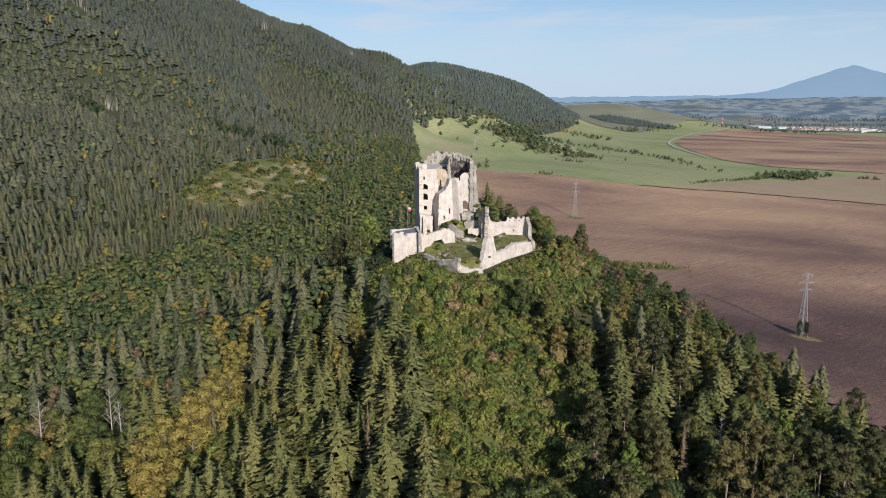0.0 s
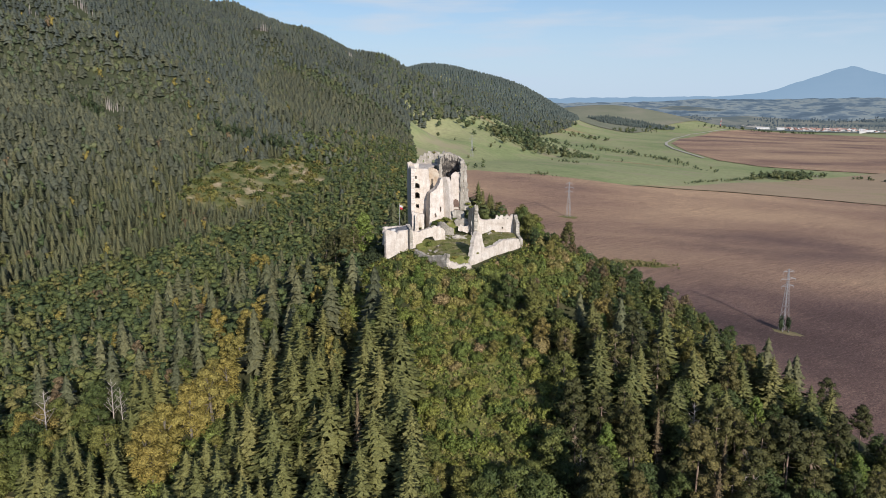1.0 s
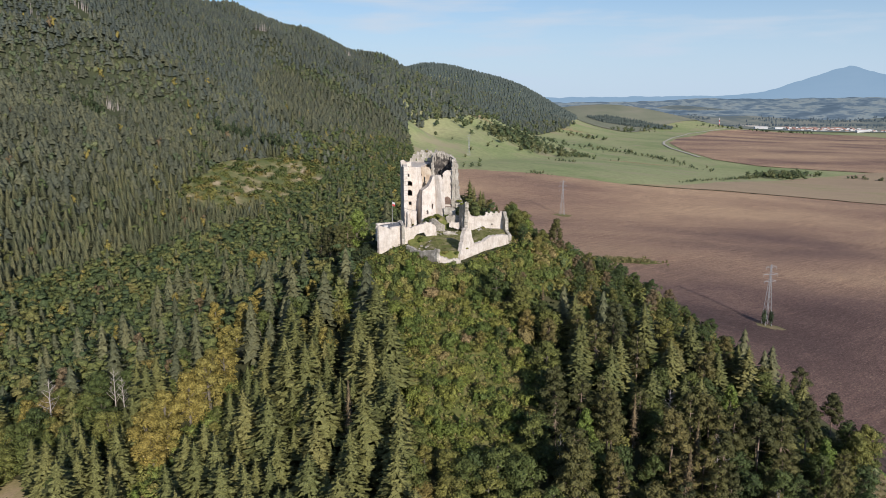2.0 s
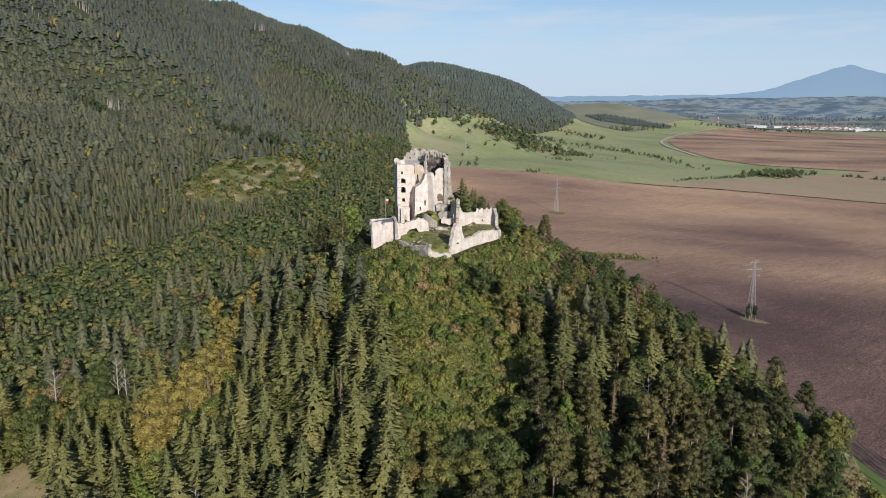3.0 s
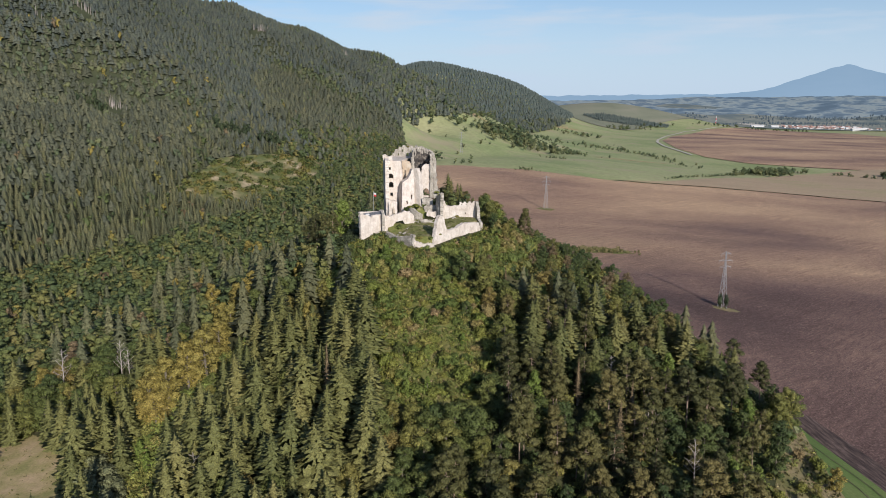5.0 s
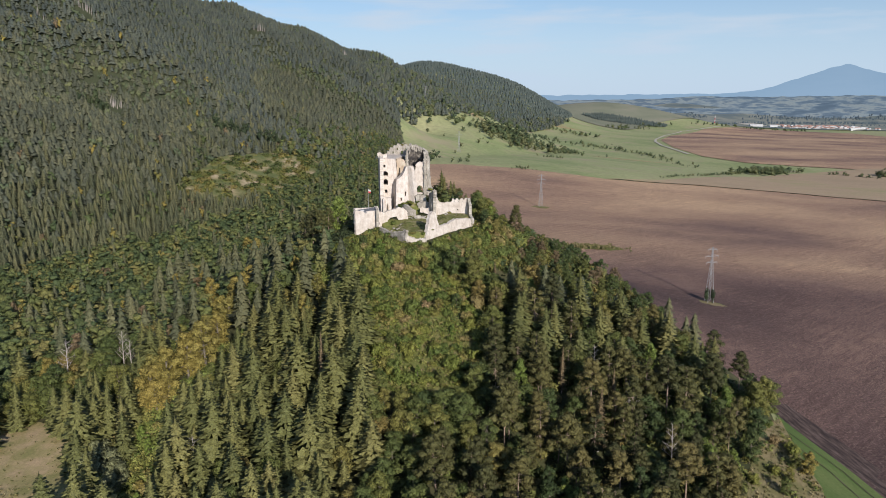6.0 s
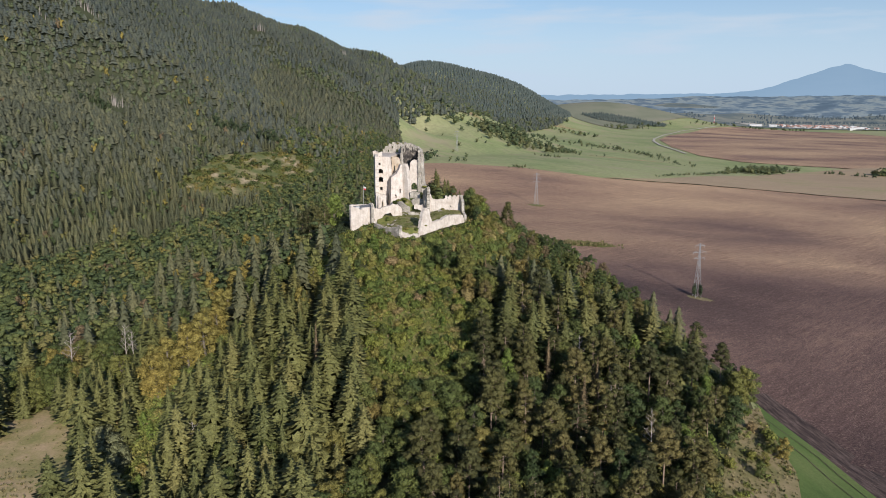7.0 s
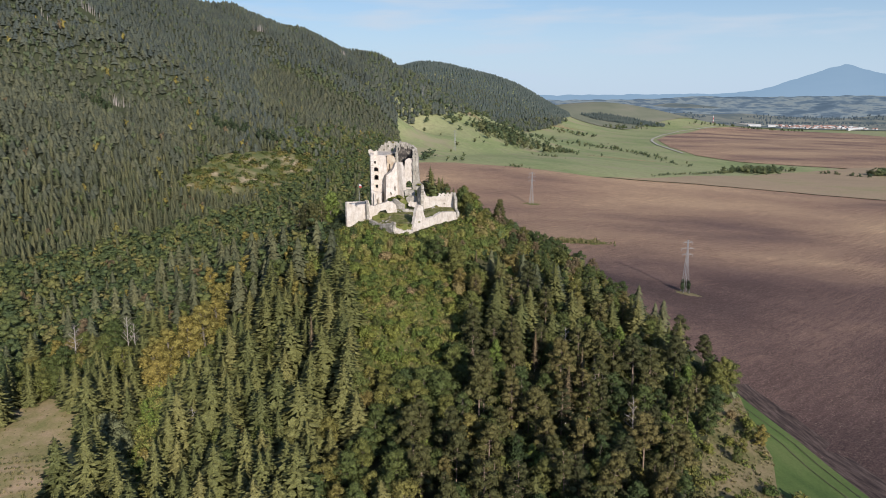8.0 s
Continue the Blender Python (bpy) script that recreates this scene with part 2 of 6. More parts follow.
def soil(name):
    """Ploughed earth: broad drier sweeps, clods and fine furrows along the slope."""
    m, n, l, p = nodes_of(name)
    a = noise_at(n, l, 0.007, 5, 0.52, None, (1.9, 1, 1, 0.25))
    r = ramp(n, ((0.26, (0.084, 0.055, 0.052)), (0.38, (0.127, 0.081, 0.073)), (0.47, (0.2, 0.128, 0.107)), (0.6, (0.355, 0.23, 0.162)), (0.76, (0.5, 0.34, 0.22))))
    g = n.new("ShaderNodeNewGeometry")
    sep = n.new("ShaderNodeSeparateXYZ")
    l.new(g.outputs["Position"], sep.inputs[0])
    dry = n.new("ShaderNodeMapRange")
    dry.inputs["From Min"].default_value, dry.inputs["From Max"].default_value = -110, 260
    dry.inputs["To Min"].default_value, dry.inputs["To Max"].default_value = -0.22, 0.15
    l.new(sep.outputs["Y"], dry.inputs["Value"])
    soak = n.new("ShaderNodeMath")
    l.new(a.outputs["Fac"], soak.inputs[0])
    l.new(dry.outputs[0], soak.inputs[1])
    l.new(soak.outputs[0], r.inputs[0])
    f = noise_at(n, l, 1.1, 5, 0.75, None, (6, 1, 1, ROWS))
    c = noise_at(n, l, 1.6, 5, 0.8)
    ck = ramp(n, ((0.36, (0, 0, 0)), (0.66, (1, 1, 1))))
    l.new(c.outputs["Fac"], ck.inputs[0])
    fk = ramp(n, ((0.36, (0.8, 0.8, 0.81)), (0.5, (1, 1, 1)), (0.66, (1.2, 1.19, 1.16))))
    l.new(f.outputs["Fac"], fk.inputs[0])
    col = mix(n, l, 1.0, r.outputs[0], fk.outputs[0], "MULTIPLY")
    rows = noise_at(n, l, 0.5, 3, 0.6, None, (16, 1, 1, ROWS))
    rk = ramp(n, ((0.34, (0.8, 0.79, 0.8)), (0.5, (1, 1, 1)), (0.62, (1.12, 1.11, 1.08)), (0.72, (1.38, 1.35, 1.26))))
    l.new(rows.outputs["Fac"], rk.inputs[0])
    patchy = noise_at(n, l, 0.03, 3)
    pk = ramp(n, ((0.4, (0.15, 0.15, 0.15)), (0.62, (0.9, 0.9, 0.9))))
    l.new(patchy.outputs["Fac"], pk.inputs[0])
    col = mix(n, l, 1.0, col, mix(n, l, pk.outputs[0], (1, 1, 1), rk.outputs[0]), "MULTIPLY")
    w = noise_at(n, l, 0.8, 6, 0.8)
    wk = ramp(n, ((0.56, (0, 0, 0)), (0.68, (0.7, 0.7, 0.7))))
    l.new(w.outputs["Fac"], wk.inputs[0])
    col = mix(n, l, wk.outputs[0], col, mix(n, l, 0.5, col, (0.36, 0.3, 0.21)))
    col = mix(n, l, 1.0, col, mix(n, l, ck.outputs[0], (0.45, 0.45, 0.46), (1.6, 1.59, 1.56)), "MULTIPLY")
    l.new(col, p.inputs["Base Color"])
    p.inputs["Roughness"].default_value = 0.95
    p.inputs["Specular IOR Level"].default_value = 0.15
    h = n.new("ShaderNodeMath")
    l.new(f.outputs["Fac"], h.inputs[0])
    l.new(c.outputs["Fac"], h.inputs[1])
    bump(n, l, h.outputs[0], 0.8, 0.4, p)
    return m


def masonry(name, stops, stain, soot, coarse=0.18):
    """Old lime-washed rubble: stones, patches of render, runs of dirt."""
    m, n, l, p = nodes_of(name)
    a = noise_at(n, l, 0.45, 5, 0.6)
    r = ramp(n, stops)
    l.new(a.outputs["Fac"], r.inputs[0])
    runs = noise_at(n, l, 1.0, 5, 0.65, None, (0.9, 0.9, 7.0))
    k = ramp(n, ((0.5, (0, 0, 0)), (0.72, (soot, soot, soot))))
    l.new(runs.outputs["Fac"], k.inputs[0])
    col = mix(n, l, k.outputs[0], r.outputs[0], stain)
    v = n.new("ShaderNodeTexVoronoi")
    v.inputs["Scale"].default_value = 2.6
    g = n.new("ShaderNodeNewGeometry")
    l.new(g.outputs["Position"], v.inputs["Vector"])
    col = mix(n, l, 1.0, col, mix(n, l, v.outputs["Color"], (1 - coarse / 2,) * 3, (1 + coarse / 3,) * 3), "MULTIPLY")
    b = noise_at(n, l, 2.6, 6, 0.8)
    col = mix(n, l, 1.0, col, mix(n, l, b.outputs["Fac"], (1 - coarse, 1 - coarse, 1 - 1.05 * coarse), (1 + coarse, 1 + coarse, 1 + coarse)), "MULTIPLY")
    l.new(col, p.inputs["Base Color"])
    p.inputs["Roughness"].default_value = 0.92
    p.inputs["Specular IOR Level"].default_value = 0.2
    h = n.new("ShaderNodeMath")
    l.new(v.outputs["Distance"], h.inputs[0])
    l.new(b.outputs["Fac"], h.inputs[1])
    bump(n, l, h.outputs[0], 0.2 + coarse, 0.16, p)
    return m


M_PLOUGH = soil("ploughed_soil")
M_STONE = masonry("pale_limestone_rubble", ((0.3, (0.49, 0.42, 0.36)), (0.42, (0.6, 0.53, 0.47)), (0.56, (0.665, 0.6, 0.545)), (0.72, (0.72, 0.665, 0.61))), (0.4, 0.325, 0.26), 0.6, 0.22)
M_RUBBLE = masonry("grey_rubble_core", ((0.3, (0.26, 0.235, 0.2)), (0.5, (0.4, 0.365, 0.32)), (0.72, (0.58, 0.535, 0.48))), (0.17, 0.15, 0.12), 0.7, 0.4)
M_TAN = masonry("ochre_inner_plaster", ((0.3, (0.42, 0.31, 0.22)), (0.5, (0.53, 0.43, 0.33)), (0.7, (0.62, 0.55, 0.46))), (0.3, 0.2, 0.13), 0.6)
# Dark vault stone, with the niche's shade painted into it as well.
M_VAULTSHADE = masonry("dark_vault_stone_and_shade", ((0.4, (0.06, 0.054, 0.054)), (0.5, (0.12, 0.108, 0.1)), (0.58, (0.24, 0.21, 0.185)), (0.68, (0.46, 0.42, 0.37))), (0.045, 0.04, 0.04), 0.75, 0.6)
M_SLATE = surface("grey_lead_roof", ((0.3, (0.16, 0.16, 0.17)), (0.7, (0.26, 0.26, 0.27))), 0.5, 4, 0.7, 0.2, 0.05)
M_STEEL = surface("galvanised_steel", ((0.3, (0.3, 0.3, 0.31)), (0.7, (0.42, 0.42, 0.43))), 1, 6, 0.5, 0, 0)
M_ROAD = surface("pale_gravel_road", ((0.3, (0.46, 0.42, 0.35)), (0.7, (0.58, 0.54, 0.46))), 0.05, 0.5, 0.95, 0.2, 0.1)
M_ROOF = surface("red_roof_tiles", ((0.3, (0.3, 0.18, 0.15)), (0.7, (0.4, 0.25, 0.21))), 0.05, 0.5, 0.9, 0, 0)
M_WHITE = surface("white_house_wall", ((0.3, (0.52, 0.52, 0.52)), (0.7, (0.62, 0.62, 0.61))), 0.05, 0.5, 0.9, 0, 0)
M_RED = surface("red_cloth", ((0.3, (0.5, 0.05, 0.06)), (0.7, (0.6, 0.08, 0.08))), 1, 4, 0.8, 0, 0)


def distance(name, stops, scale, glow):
    """Far country, its haze put into base colour and glow: blue, pale and without contrast."""
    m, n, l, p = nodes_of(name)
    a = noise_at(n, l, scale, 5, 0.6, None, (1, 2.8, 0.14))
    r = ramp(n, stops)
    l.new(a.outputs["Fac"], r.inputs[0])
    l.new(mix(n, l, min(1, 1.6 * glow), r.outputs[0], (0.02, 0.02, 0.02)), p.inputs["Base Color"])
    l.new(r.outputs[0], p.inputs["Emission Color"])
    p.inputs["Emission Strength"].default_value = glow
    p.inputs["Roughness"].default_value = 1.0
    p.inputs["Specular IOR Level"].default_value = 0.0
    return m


M_LOW = distance("haze_tinted_lowland_fields", ((0.36, (0.15, 0.2, 0.235)), (0.45, (0.21, 0.25, 0.25)), (0.52, (0.33, 0.345, 0.32)), (0.58, (0.21, 0.25, 0.25)), (0.7, (0.15, 0.2, 0.24))), 0.0035, 0.5)
M_DOWN = distance("haze_tinted_downland", ((0.3, (0.2, 0.215, 0.155)), (0.5, (0.245, 0.255, 0.185)), (0.7, (0.29, 0.28, 0.215))), 0.006, 0.05)
M_FARWOOD = distance("haze_tinted_far_woods", ((0.3, (0.095, 0.13, 0.165)), (0.7, (0.12, 0.16, 0.19))), 0.01, 0.3)
M_HILLWOOD = distance("haze_tinted_hill_woods", ((0.3, (0.085, 0.11, 0.105)), (0.7, (0.125, 0.148, 0.128))), 0.02, 0.06)
M_MIST = distance("haze_tinted_lowland", ((0.38, (0.1, 0.155, 0.225)), (0.47, (0.14, 0.205, 0.285)), (0.53, (0.25, 0.315, 0.37)), (0.57, (0.29, 0.34, 0.37)), (0.62, (0.13, 0.19, 0.265))), 0.006, 0.85)
M_PEAK = distance("haze_tinted_mountain", ((0.3, (0.25, 0.39, 0.56)), (0.7, (0.27, 0.41, 0.58))), 0.0015, 0.95)


# ---- ground shape ----
def bell(x, y, cx, cy, sx, sy):
    return np.exp(-(((x - cx) / sx) ** 2 + ((y - cy) / sy) ** 2))


def smooth(a, b, v):
    t = np.clip((v - a) / (b - a), 0, 1)
    return t * t * (3 - 2 * t)


def wave(x, y, s):
    """A cheap rolling unevenness of about -1 to 1, s metres from crest to crest."""
    k = 2 * math.pi / s
    return (np.sin(k * (x + 0.31 * y) + 1.3) + np.sin(k * (0.73 * y - 0.52 * x) * 1.21 + 0.4) + np.sin(k * (0.94 * x + 0.88 * y) * 1.57 + 2.1)) / 3


def land(x, y):
    x, y = np.asarray(x, float), np.asarray(y, float)
    z = -8.5 - 37.8 * np.tanh(x / 1000) + 18 * np.tanh(y / 2000)
    for h, cx, cy, sx, sy in ((30.9, 0, 30, 70, 62), (34.7, 0, -10, 110, 90), (-8.9, 10, 10, 45, 40), (11, -2, 74, 36, 32),
                              (12.6, 100, 150, 160, 160), (1.1, 250, 230, 160, 160), (-3, 120, -80, 140, 140),
                              (-9, -130, 0, 160, 160), (20.8, -60, 480, 220, 220), (10.5, 200, 600, 260, 260),
                              (-8.9, 500, 900, 350, 350), (-1.9, -130, 250, 150, 150), (16.8, 40, 900, 350, 350),
                              (1, -60, -160, 150, 150), (1.9, 40, 120, 90, 90), (2.4, 60, -60, 60, 60), (-3.8, -60, -60, 60, 60)):
        z = z + h * bell(x, y, cx, cy, sx, sy)
    z = z - 3.5 * bell(x, y, -3, 24, 13, 17)
    # the long wooded mountain
    s = (x + 260) * 0.489 + (y - 120) * 0.873
    d = -(x + 260) * 0.873 + (y - 120) * 0.489
    top = np.interp(s, (-400, 0, 375, 549, 690, 841, 1047, 1130, 1250, 1500), (400, 360, 330, 290, 236, 204, 156, 95, 22, 0))
    reach = np.interp(s, (0, 375, 549, 841, 1047, 1300), (620, 600, 596, 483, 425, 380))
    t = np.clip(d / reach, 0, 1.6)
    rise = np.where(t < 1, t ** 1.35, 1 - 0.35 * (t - 1))
    z = z + top * rise + smooth(0.1, 0.5, t) * (9 * wave(x, y, 310) + 4 * wave(y, x, 130)) * smooth(1500, 1000, s)
    # two spurs with a dell behind each
    q, along = (s - 300) * 0.455 + (d - 247) * 0.89, (s - 300) * 0.89 - (d - 247) * 0.455
    z = z + 42 * (np.exp(-((q + 4) / 42) ** 2) - np.exp(-((q - 66) / 42) ** 2)) * np.exp(-((along + 10) / 120) ** 2)
    z = z + (34 * np.exp(-((s - 640) / 55) ** 2) - 34 * np.exp(-((s - 745) / 60) ** 2)) * smooth(70, 190, d) * smooth(460, 330, d)
    # the second wooded hill, the grey down and the far lowland
    z = z + 176 * bell(x, y, -60, 2150, 240, 420) + 100 * bell(x, y, 240, 2300, 190, 420)
    z = z + 92 * bell(x, y, 720, 2950, 400, 380) - 26 * smooth(900, 2400, x + 0.3 * y)
    far = smooth(3700, 4500, y)
    z = z + far * (70 + 26 * wave(x, y, 1400) + 12 * wave(y, x, 500))
    return z + 0.5 * wave(x, y, 37) * smooth(900, 300, y)


# ---- end of land ----
def poly_in(x, y, pts):
    """Which of the points lie inside a polygon."""
    x, y = np.asarray(x, float), np.asarray(y, float)
    inside = np.zeros(x.shape, bool)
    for (ax, ay), (bx, by) in zip(pts, pts[1:] + pts[:1]):
        cross = (ay > y) != (by > y)
        inside ^= cross & (x < (bx - ax) * (y - ay) / (by - ay + 1e-12) + ax)
    return inside


# outlines on the plan
PLOUGHED = [(115, -50), (104, -15), (88, 25), (66, 70), (48, 120), (20, 190), (-2, 300), (-22, 430), (-24, 500), (27, 526), (56, 527), (86, 536), (112, 538), (138, 531), (164, 528), (184, 522), (237, 534), (314, 556), (395, 566), (470, 560), (760, 520), (1100, 560), (1100, 0), (700, -200), (330, -330), (175, -235), (150, -155), (134.8, -107), (127.4, -81.5)]
STUBBLE = [(184, 522), (237, 534), (314, 556), (395, 566), (470, 560), (760, 520), (1100, 560), (1300, 900), (900, 1060), (727, 1001), (549, 886), (372, 705), (261, 566)]
STRIP = [(115, -50), (127.4, -81.5), (134.8, -107), (150, -155), (175, -235), (140, -235), (120, -155), (108, -108), (113.5, -92), (114.3, -74), (117, -57)]
SOIL_FAR = [(566, 1629), (679, 1920), (957, 2439), (1350, 2900), (1650, 2700), (1650, 1900), (1100, 1250), (760, 985), (641, 1036), (560, 1075), (515, 1171), (518, 1361)]
CLEARING = [(-250, -40), (-122, -64), (-103, -74), (-84, -110), (-70, -190), (-250, -190)]
WOOD_EDGE = [(110, -52), (100, -18), (80, 30), (58, 72), (44, 110), (24, 150), (6, 220), (-8, 330), (-30, 470), (-40, 620), (-52, 760), (-78, 950), (-104, 1100), (-110, 1300), (-1700, 2200), (-1700, -420), (140, -420), (140, -235), (122, -155), (110, -110), (106, -80)]
SCRUB = [(-24, -28), (-16, -14), (6, -17), (18, -30), (24, -50), (18, -70), (6, -84), (-6, -78), (-14, -62), (-20, -44)]
BANK = [(117, -57), (114.3, -74), (113.5, -92), (108, -108), (120, -155), (140, -235), (108, -235), (97, -160), (84, -125), (86, -108), (93, -91), (101, -78), (106, -66)]
FRINGE = [(74, -160), (76, -130), (82, -108), (91, -92), (100, -80), (108, -62), (118, -62), (118, -160)]
OCHRE = [(-90, -62), (-82, -66), (-66, -44), (-63, -10), (-66, 10), (-75, 10), (-77, -20), (-84, -44)]
FELLED = [(-212, 306), (-197, 404), (-160, 446), (-112, 460), (-108, 384), (-133, 332), (-172, 306)]
UPLAND = [(-150, 180), (-90, 420), (-110, 620), (-110, 760), (-130, 950), (-160, 1080), (-900, 1600), (-1600, 900), (-1600, -380), (-330, -380), (-330, 60)]
NEAR_WOOD = [(116, -49), (104, -16), (85, 30), (63, 72), (40, 130), (-140, 130), (-140, -60), (-103, -75), (-85, -112), (-72, -185), (-60, -215), (104, -215), (92, -120), (104, -80), (114, -60)]


def mesh_from(name, verts, faces):
    me = bpy.data.meshes.new(name)
    me.from_pydata(verts, [], faces)
    me.update()
    return me


def sheet(name, xs, ys, material, sink=()):
    X, Y = np.meshgrid(xs, ys)
    Z = land(X, Y)
    for outline, depth in sink:
        Z = Z - depth * poly_in(X, Y, outline)
    n, k = len(ys), len(xs)
    idx = np.arange(n * k).reshape(n, k)
    f = np.stack([idx[:-1, :-1], idx[:-1, 1:], idx[1:, 1:], idx[1:, :-1]], -1).reshape(-1, 4)
    me = mesh_from(name, np.stack([X, Y, Z], -1).reshape(-1, 3).tolist(), f.tolist())
    me.polygons.foreach_set("use_smooth", np.ones(len(me.polygons), bool))
    me.materials.append(material)
    return new(name, me)


def patch(name, outline, material, step, lift=0.02):
    """A field: a fine net cut to its outline that lies on the ground."""
    bm = bmesh.new()
    xs, ys = [p[0] for p in outline], [p[1] for p in outline]
    bm.faces.new([bm.verts.new((x, y, 0)) for x, y in outline])
    for axis, lo, hi in ((0, min(xs), max(xs)), (1, min(ys), max(ys))):
        for k in range(1, int((hi - lo) / step) + 1):
            co, no = [0, 0, 0], [0, 0, 0]
            co[axis], no[axis] = lo + k * step, 1
            bmesh.ops.bisect_plane(bm, geom=bm.verts[:] + bm.edges[:] + bm.faces[:], plane_co=co, plane_no=no)
    bmesh.ops.triangulate(bm, faces=[f for f in bm.faces if len(f.verts) > 4])
    z = land([v.co.x for v in bm.verts], [v.co.y for v in bm.verts])
    for v, h in zip(bm.verts, z):
        v.co.z = h + lift
    for f in bm.faces:
        f.smooth = True
        if f.normal.z < 0:
            f.normal_flip()
    me = bpy.data.meshes.new(name)
    bm.to_mesh(me)
    bm.free()
    me.materials.append(material)
    return new(name, me)


def spaced(lo, hi, fine_lo, fine_hi, step, grow):
    v, out = fine_lo, []
    while v <= fine_hi:
        out.append(v)
        v += step
    g = step
    while v < hi:
        out.append(v)
        g *= grow
        v += g
    out.append(hi)
    v, g, low = fine_lo - step, step, []
    while v > lo:
        low.append(v)
        g *= grow
        v -= g
    low.append(lo)
    return np.array(low[::-1] + out)


ground = tagged(sheet("ground", spaced(-2200, 4200, -260, 260, 5, 1.05), spaced(-450, 4900, -200, 300, 5, 1.035), M_GRASS, sink=((PLOUGHED, 0.5), (STUBBLE, 0.5), (SOIL_FAR, 0.5), (UPLAND, 9))), "rolling green pasture land below a wooded mountain", "ground", kind="structure")
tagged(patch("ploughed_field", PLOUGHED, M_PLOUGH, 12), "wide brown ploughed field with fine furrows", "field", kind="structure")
tagged(patch("stubble_field", STUBBLE, M_STUBBLE, 20, 0.7), "pale stubble field greening in streaks", "field", kind="structure")
tagged(patch("green_field", STRIP, M_STRIP, 8, 0.12), "bright green strip of young crop", "field", kind="structure")
tagged(patch("dry_meadow", [(-250, -36), (-122, -60), (-98, -68), (-78, -106), (-64, -190), (-250, -190)], M_DRY, 5, 0.45), "dry yellowish meadow beside the wood", "meadow", kind="structure")
tagged(patch("scrub_slope", SCRUB, M_SCRUB, 4, 0.3), "rough grassy slope below the castle", "ground", kind="structure")
tagged(patch("bank", BANK, M_TANGRASS, 4, 0.3), "rough bank of dry grass beside the wood", "ground", kind="structure")
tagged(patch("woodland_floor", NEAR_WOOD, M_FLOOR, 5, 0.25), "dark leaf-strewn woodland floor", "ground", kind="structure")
tagged(patch("mountain_floor", [(44, 118), (24, 150), (6, 220), (-8, 330), (-30, 470), (-40, 620), (-52, 760), (-78, 950), (-104, 1100), (-110, 1300), (-900, 1700), (-1700, 1000), (-1700, -420), (-260, -420), (-260, -30), (-145, -30), (-145, 124), (36, 132)], M_UNDER, 16, 1.4), "forest floor of the mountain, coloured dark as shade between trees", "ground", kind="structure")
for a, b in ((3.0, 3.25), (7.4, 7.65)):
    side = [(x - d * 0.95, y - d * 0.3) for d, pts in ((a, ((117, -60), (127.4, -81.5), (134.8, -107), (150, -155), (175, -235))), (b, ((175, -235), (150, -155), (134.8, -107), (127.4, -81.5), (117, -60)))) for x, y in pts]
    tagged(patch("wheel_track", side, M_HEADLAND, 8, 0.35), "narrow wheel track pressed into the green crop", "track", kind="structure")
tagged(patch("headland", [(115, -50), (127.4, -81.5), (134.8, -107), (150, -155), (175, -235), (192, -235), (163, -152), (146, -104), (138, -78), (124, -46)], M_HEADLAND, 8, 0.1), "dark strip of fresh turned soil along the field edge", "field", kind="structure")
tagged(patch("felled_slope", FELLED, M_FELLED, 8, 2.2), "open felled slope with brush", "ground", kind="structure")
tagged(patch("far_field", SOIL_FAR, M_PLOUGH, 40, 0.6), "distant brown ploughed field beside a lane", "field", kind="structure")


def lane(name, pts, width, material, label, lift=0.5):
    """A road along a line on the plan."""
    P, out = [Vector((*p, 0)) for p in pts], []
    for a, b in zip(P, P[1:]):
        n = max(1, int((b - a).length / 25))
        out += [a + (b - a) * i / n for i in range(n)]
    out.append(P[-1])
    V = []
    for i, p in enumerate(out):
        d = (out[min(i + 1, len(out) - 1)] - out[max(i - 1, 0)]).normalized()
        for s in (-0.5, 0.5):
            q = p + Vector((-d.y, d.x, 0)) * s * width
            V.append((q.x, q.y, float(land(q.x, q.y)) + lift))
    me = mesh_from(name, V, [(2 * i, 2 * i + 1, 2 * i + 3, 2 * i + 2) for i in range(len(out) - 1)])
    me.materials.append(material)
    return tagged(new(name, me), label, "road", kind="structure")


lane("lane", [(498, 1200), (502, 1310), (506, 1414), (528, 1543), (560, 1650), (668, 1930), (826, 2277), (964, 2461), (1200, 2780)], 6, M_ROAD, "pale gravel lane bending round the far field", 1.2)


# ---- trees ----
class Cloud:
    """Faces gathered for one mesh; leaves carry the soft normals of the bough that they cover."""
    def __init__(self):
        self.v, self.f, self.n = [], [], []

    def add(self, pts, faces, soft=None):
        b = len(self.v)
        self.v += [tuple(p) for p in pts]
        self.n += [tuple(soft) if soft else (0, 0, 0)] * len(pts)
        for f in faces:
            if soft:
                p, q, r = (Vector(pts[i]) for i in f[:3])
                if (q - p).cross(r - p).dot(soft) < 0:
                    f = f[::-1]
            self.f.append(tuple(b + i for i in f))

    def mesh(self, name, material):
        me = mesh_from(name, self.v, self.f)
        if any(n != (0, 0, 0) for n in self.n):
            me.normals_split_custom_set_from_vertices(self.n)
        me.materials.append(material)
        return me


def tube(c, a, b, ra, rb, sides=6):
    a, b = Vector(a), Vector(b)
    q = (b - a).to_track_quat("Z", "Y")
    pts = []
    for o, r in ((a, ra), (b, rb)):
        for k in range(sides):
            w = 2 * math.pi * k / sides
            pts.append(o + q @ Vector((r * math.cos(w), r * math.sin(w), 0)))
    c.add(pts, [(k, (k + 1) % sides, sides + (k + 1) % sides, sides + k) for k in range(sides)])


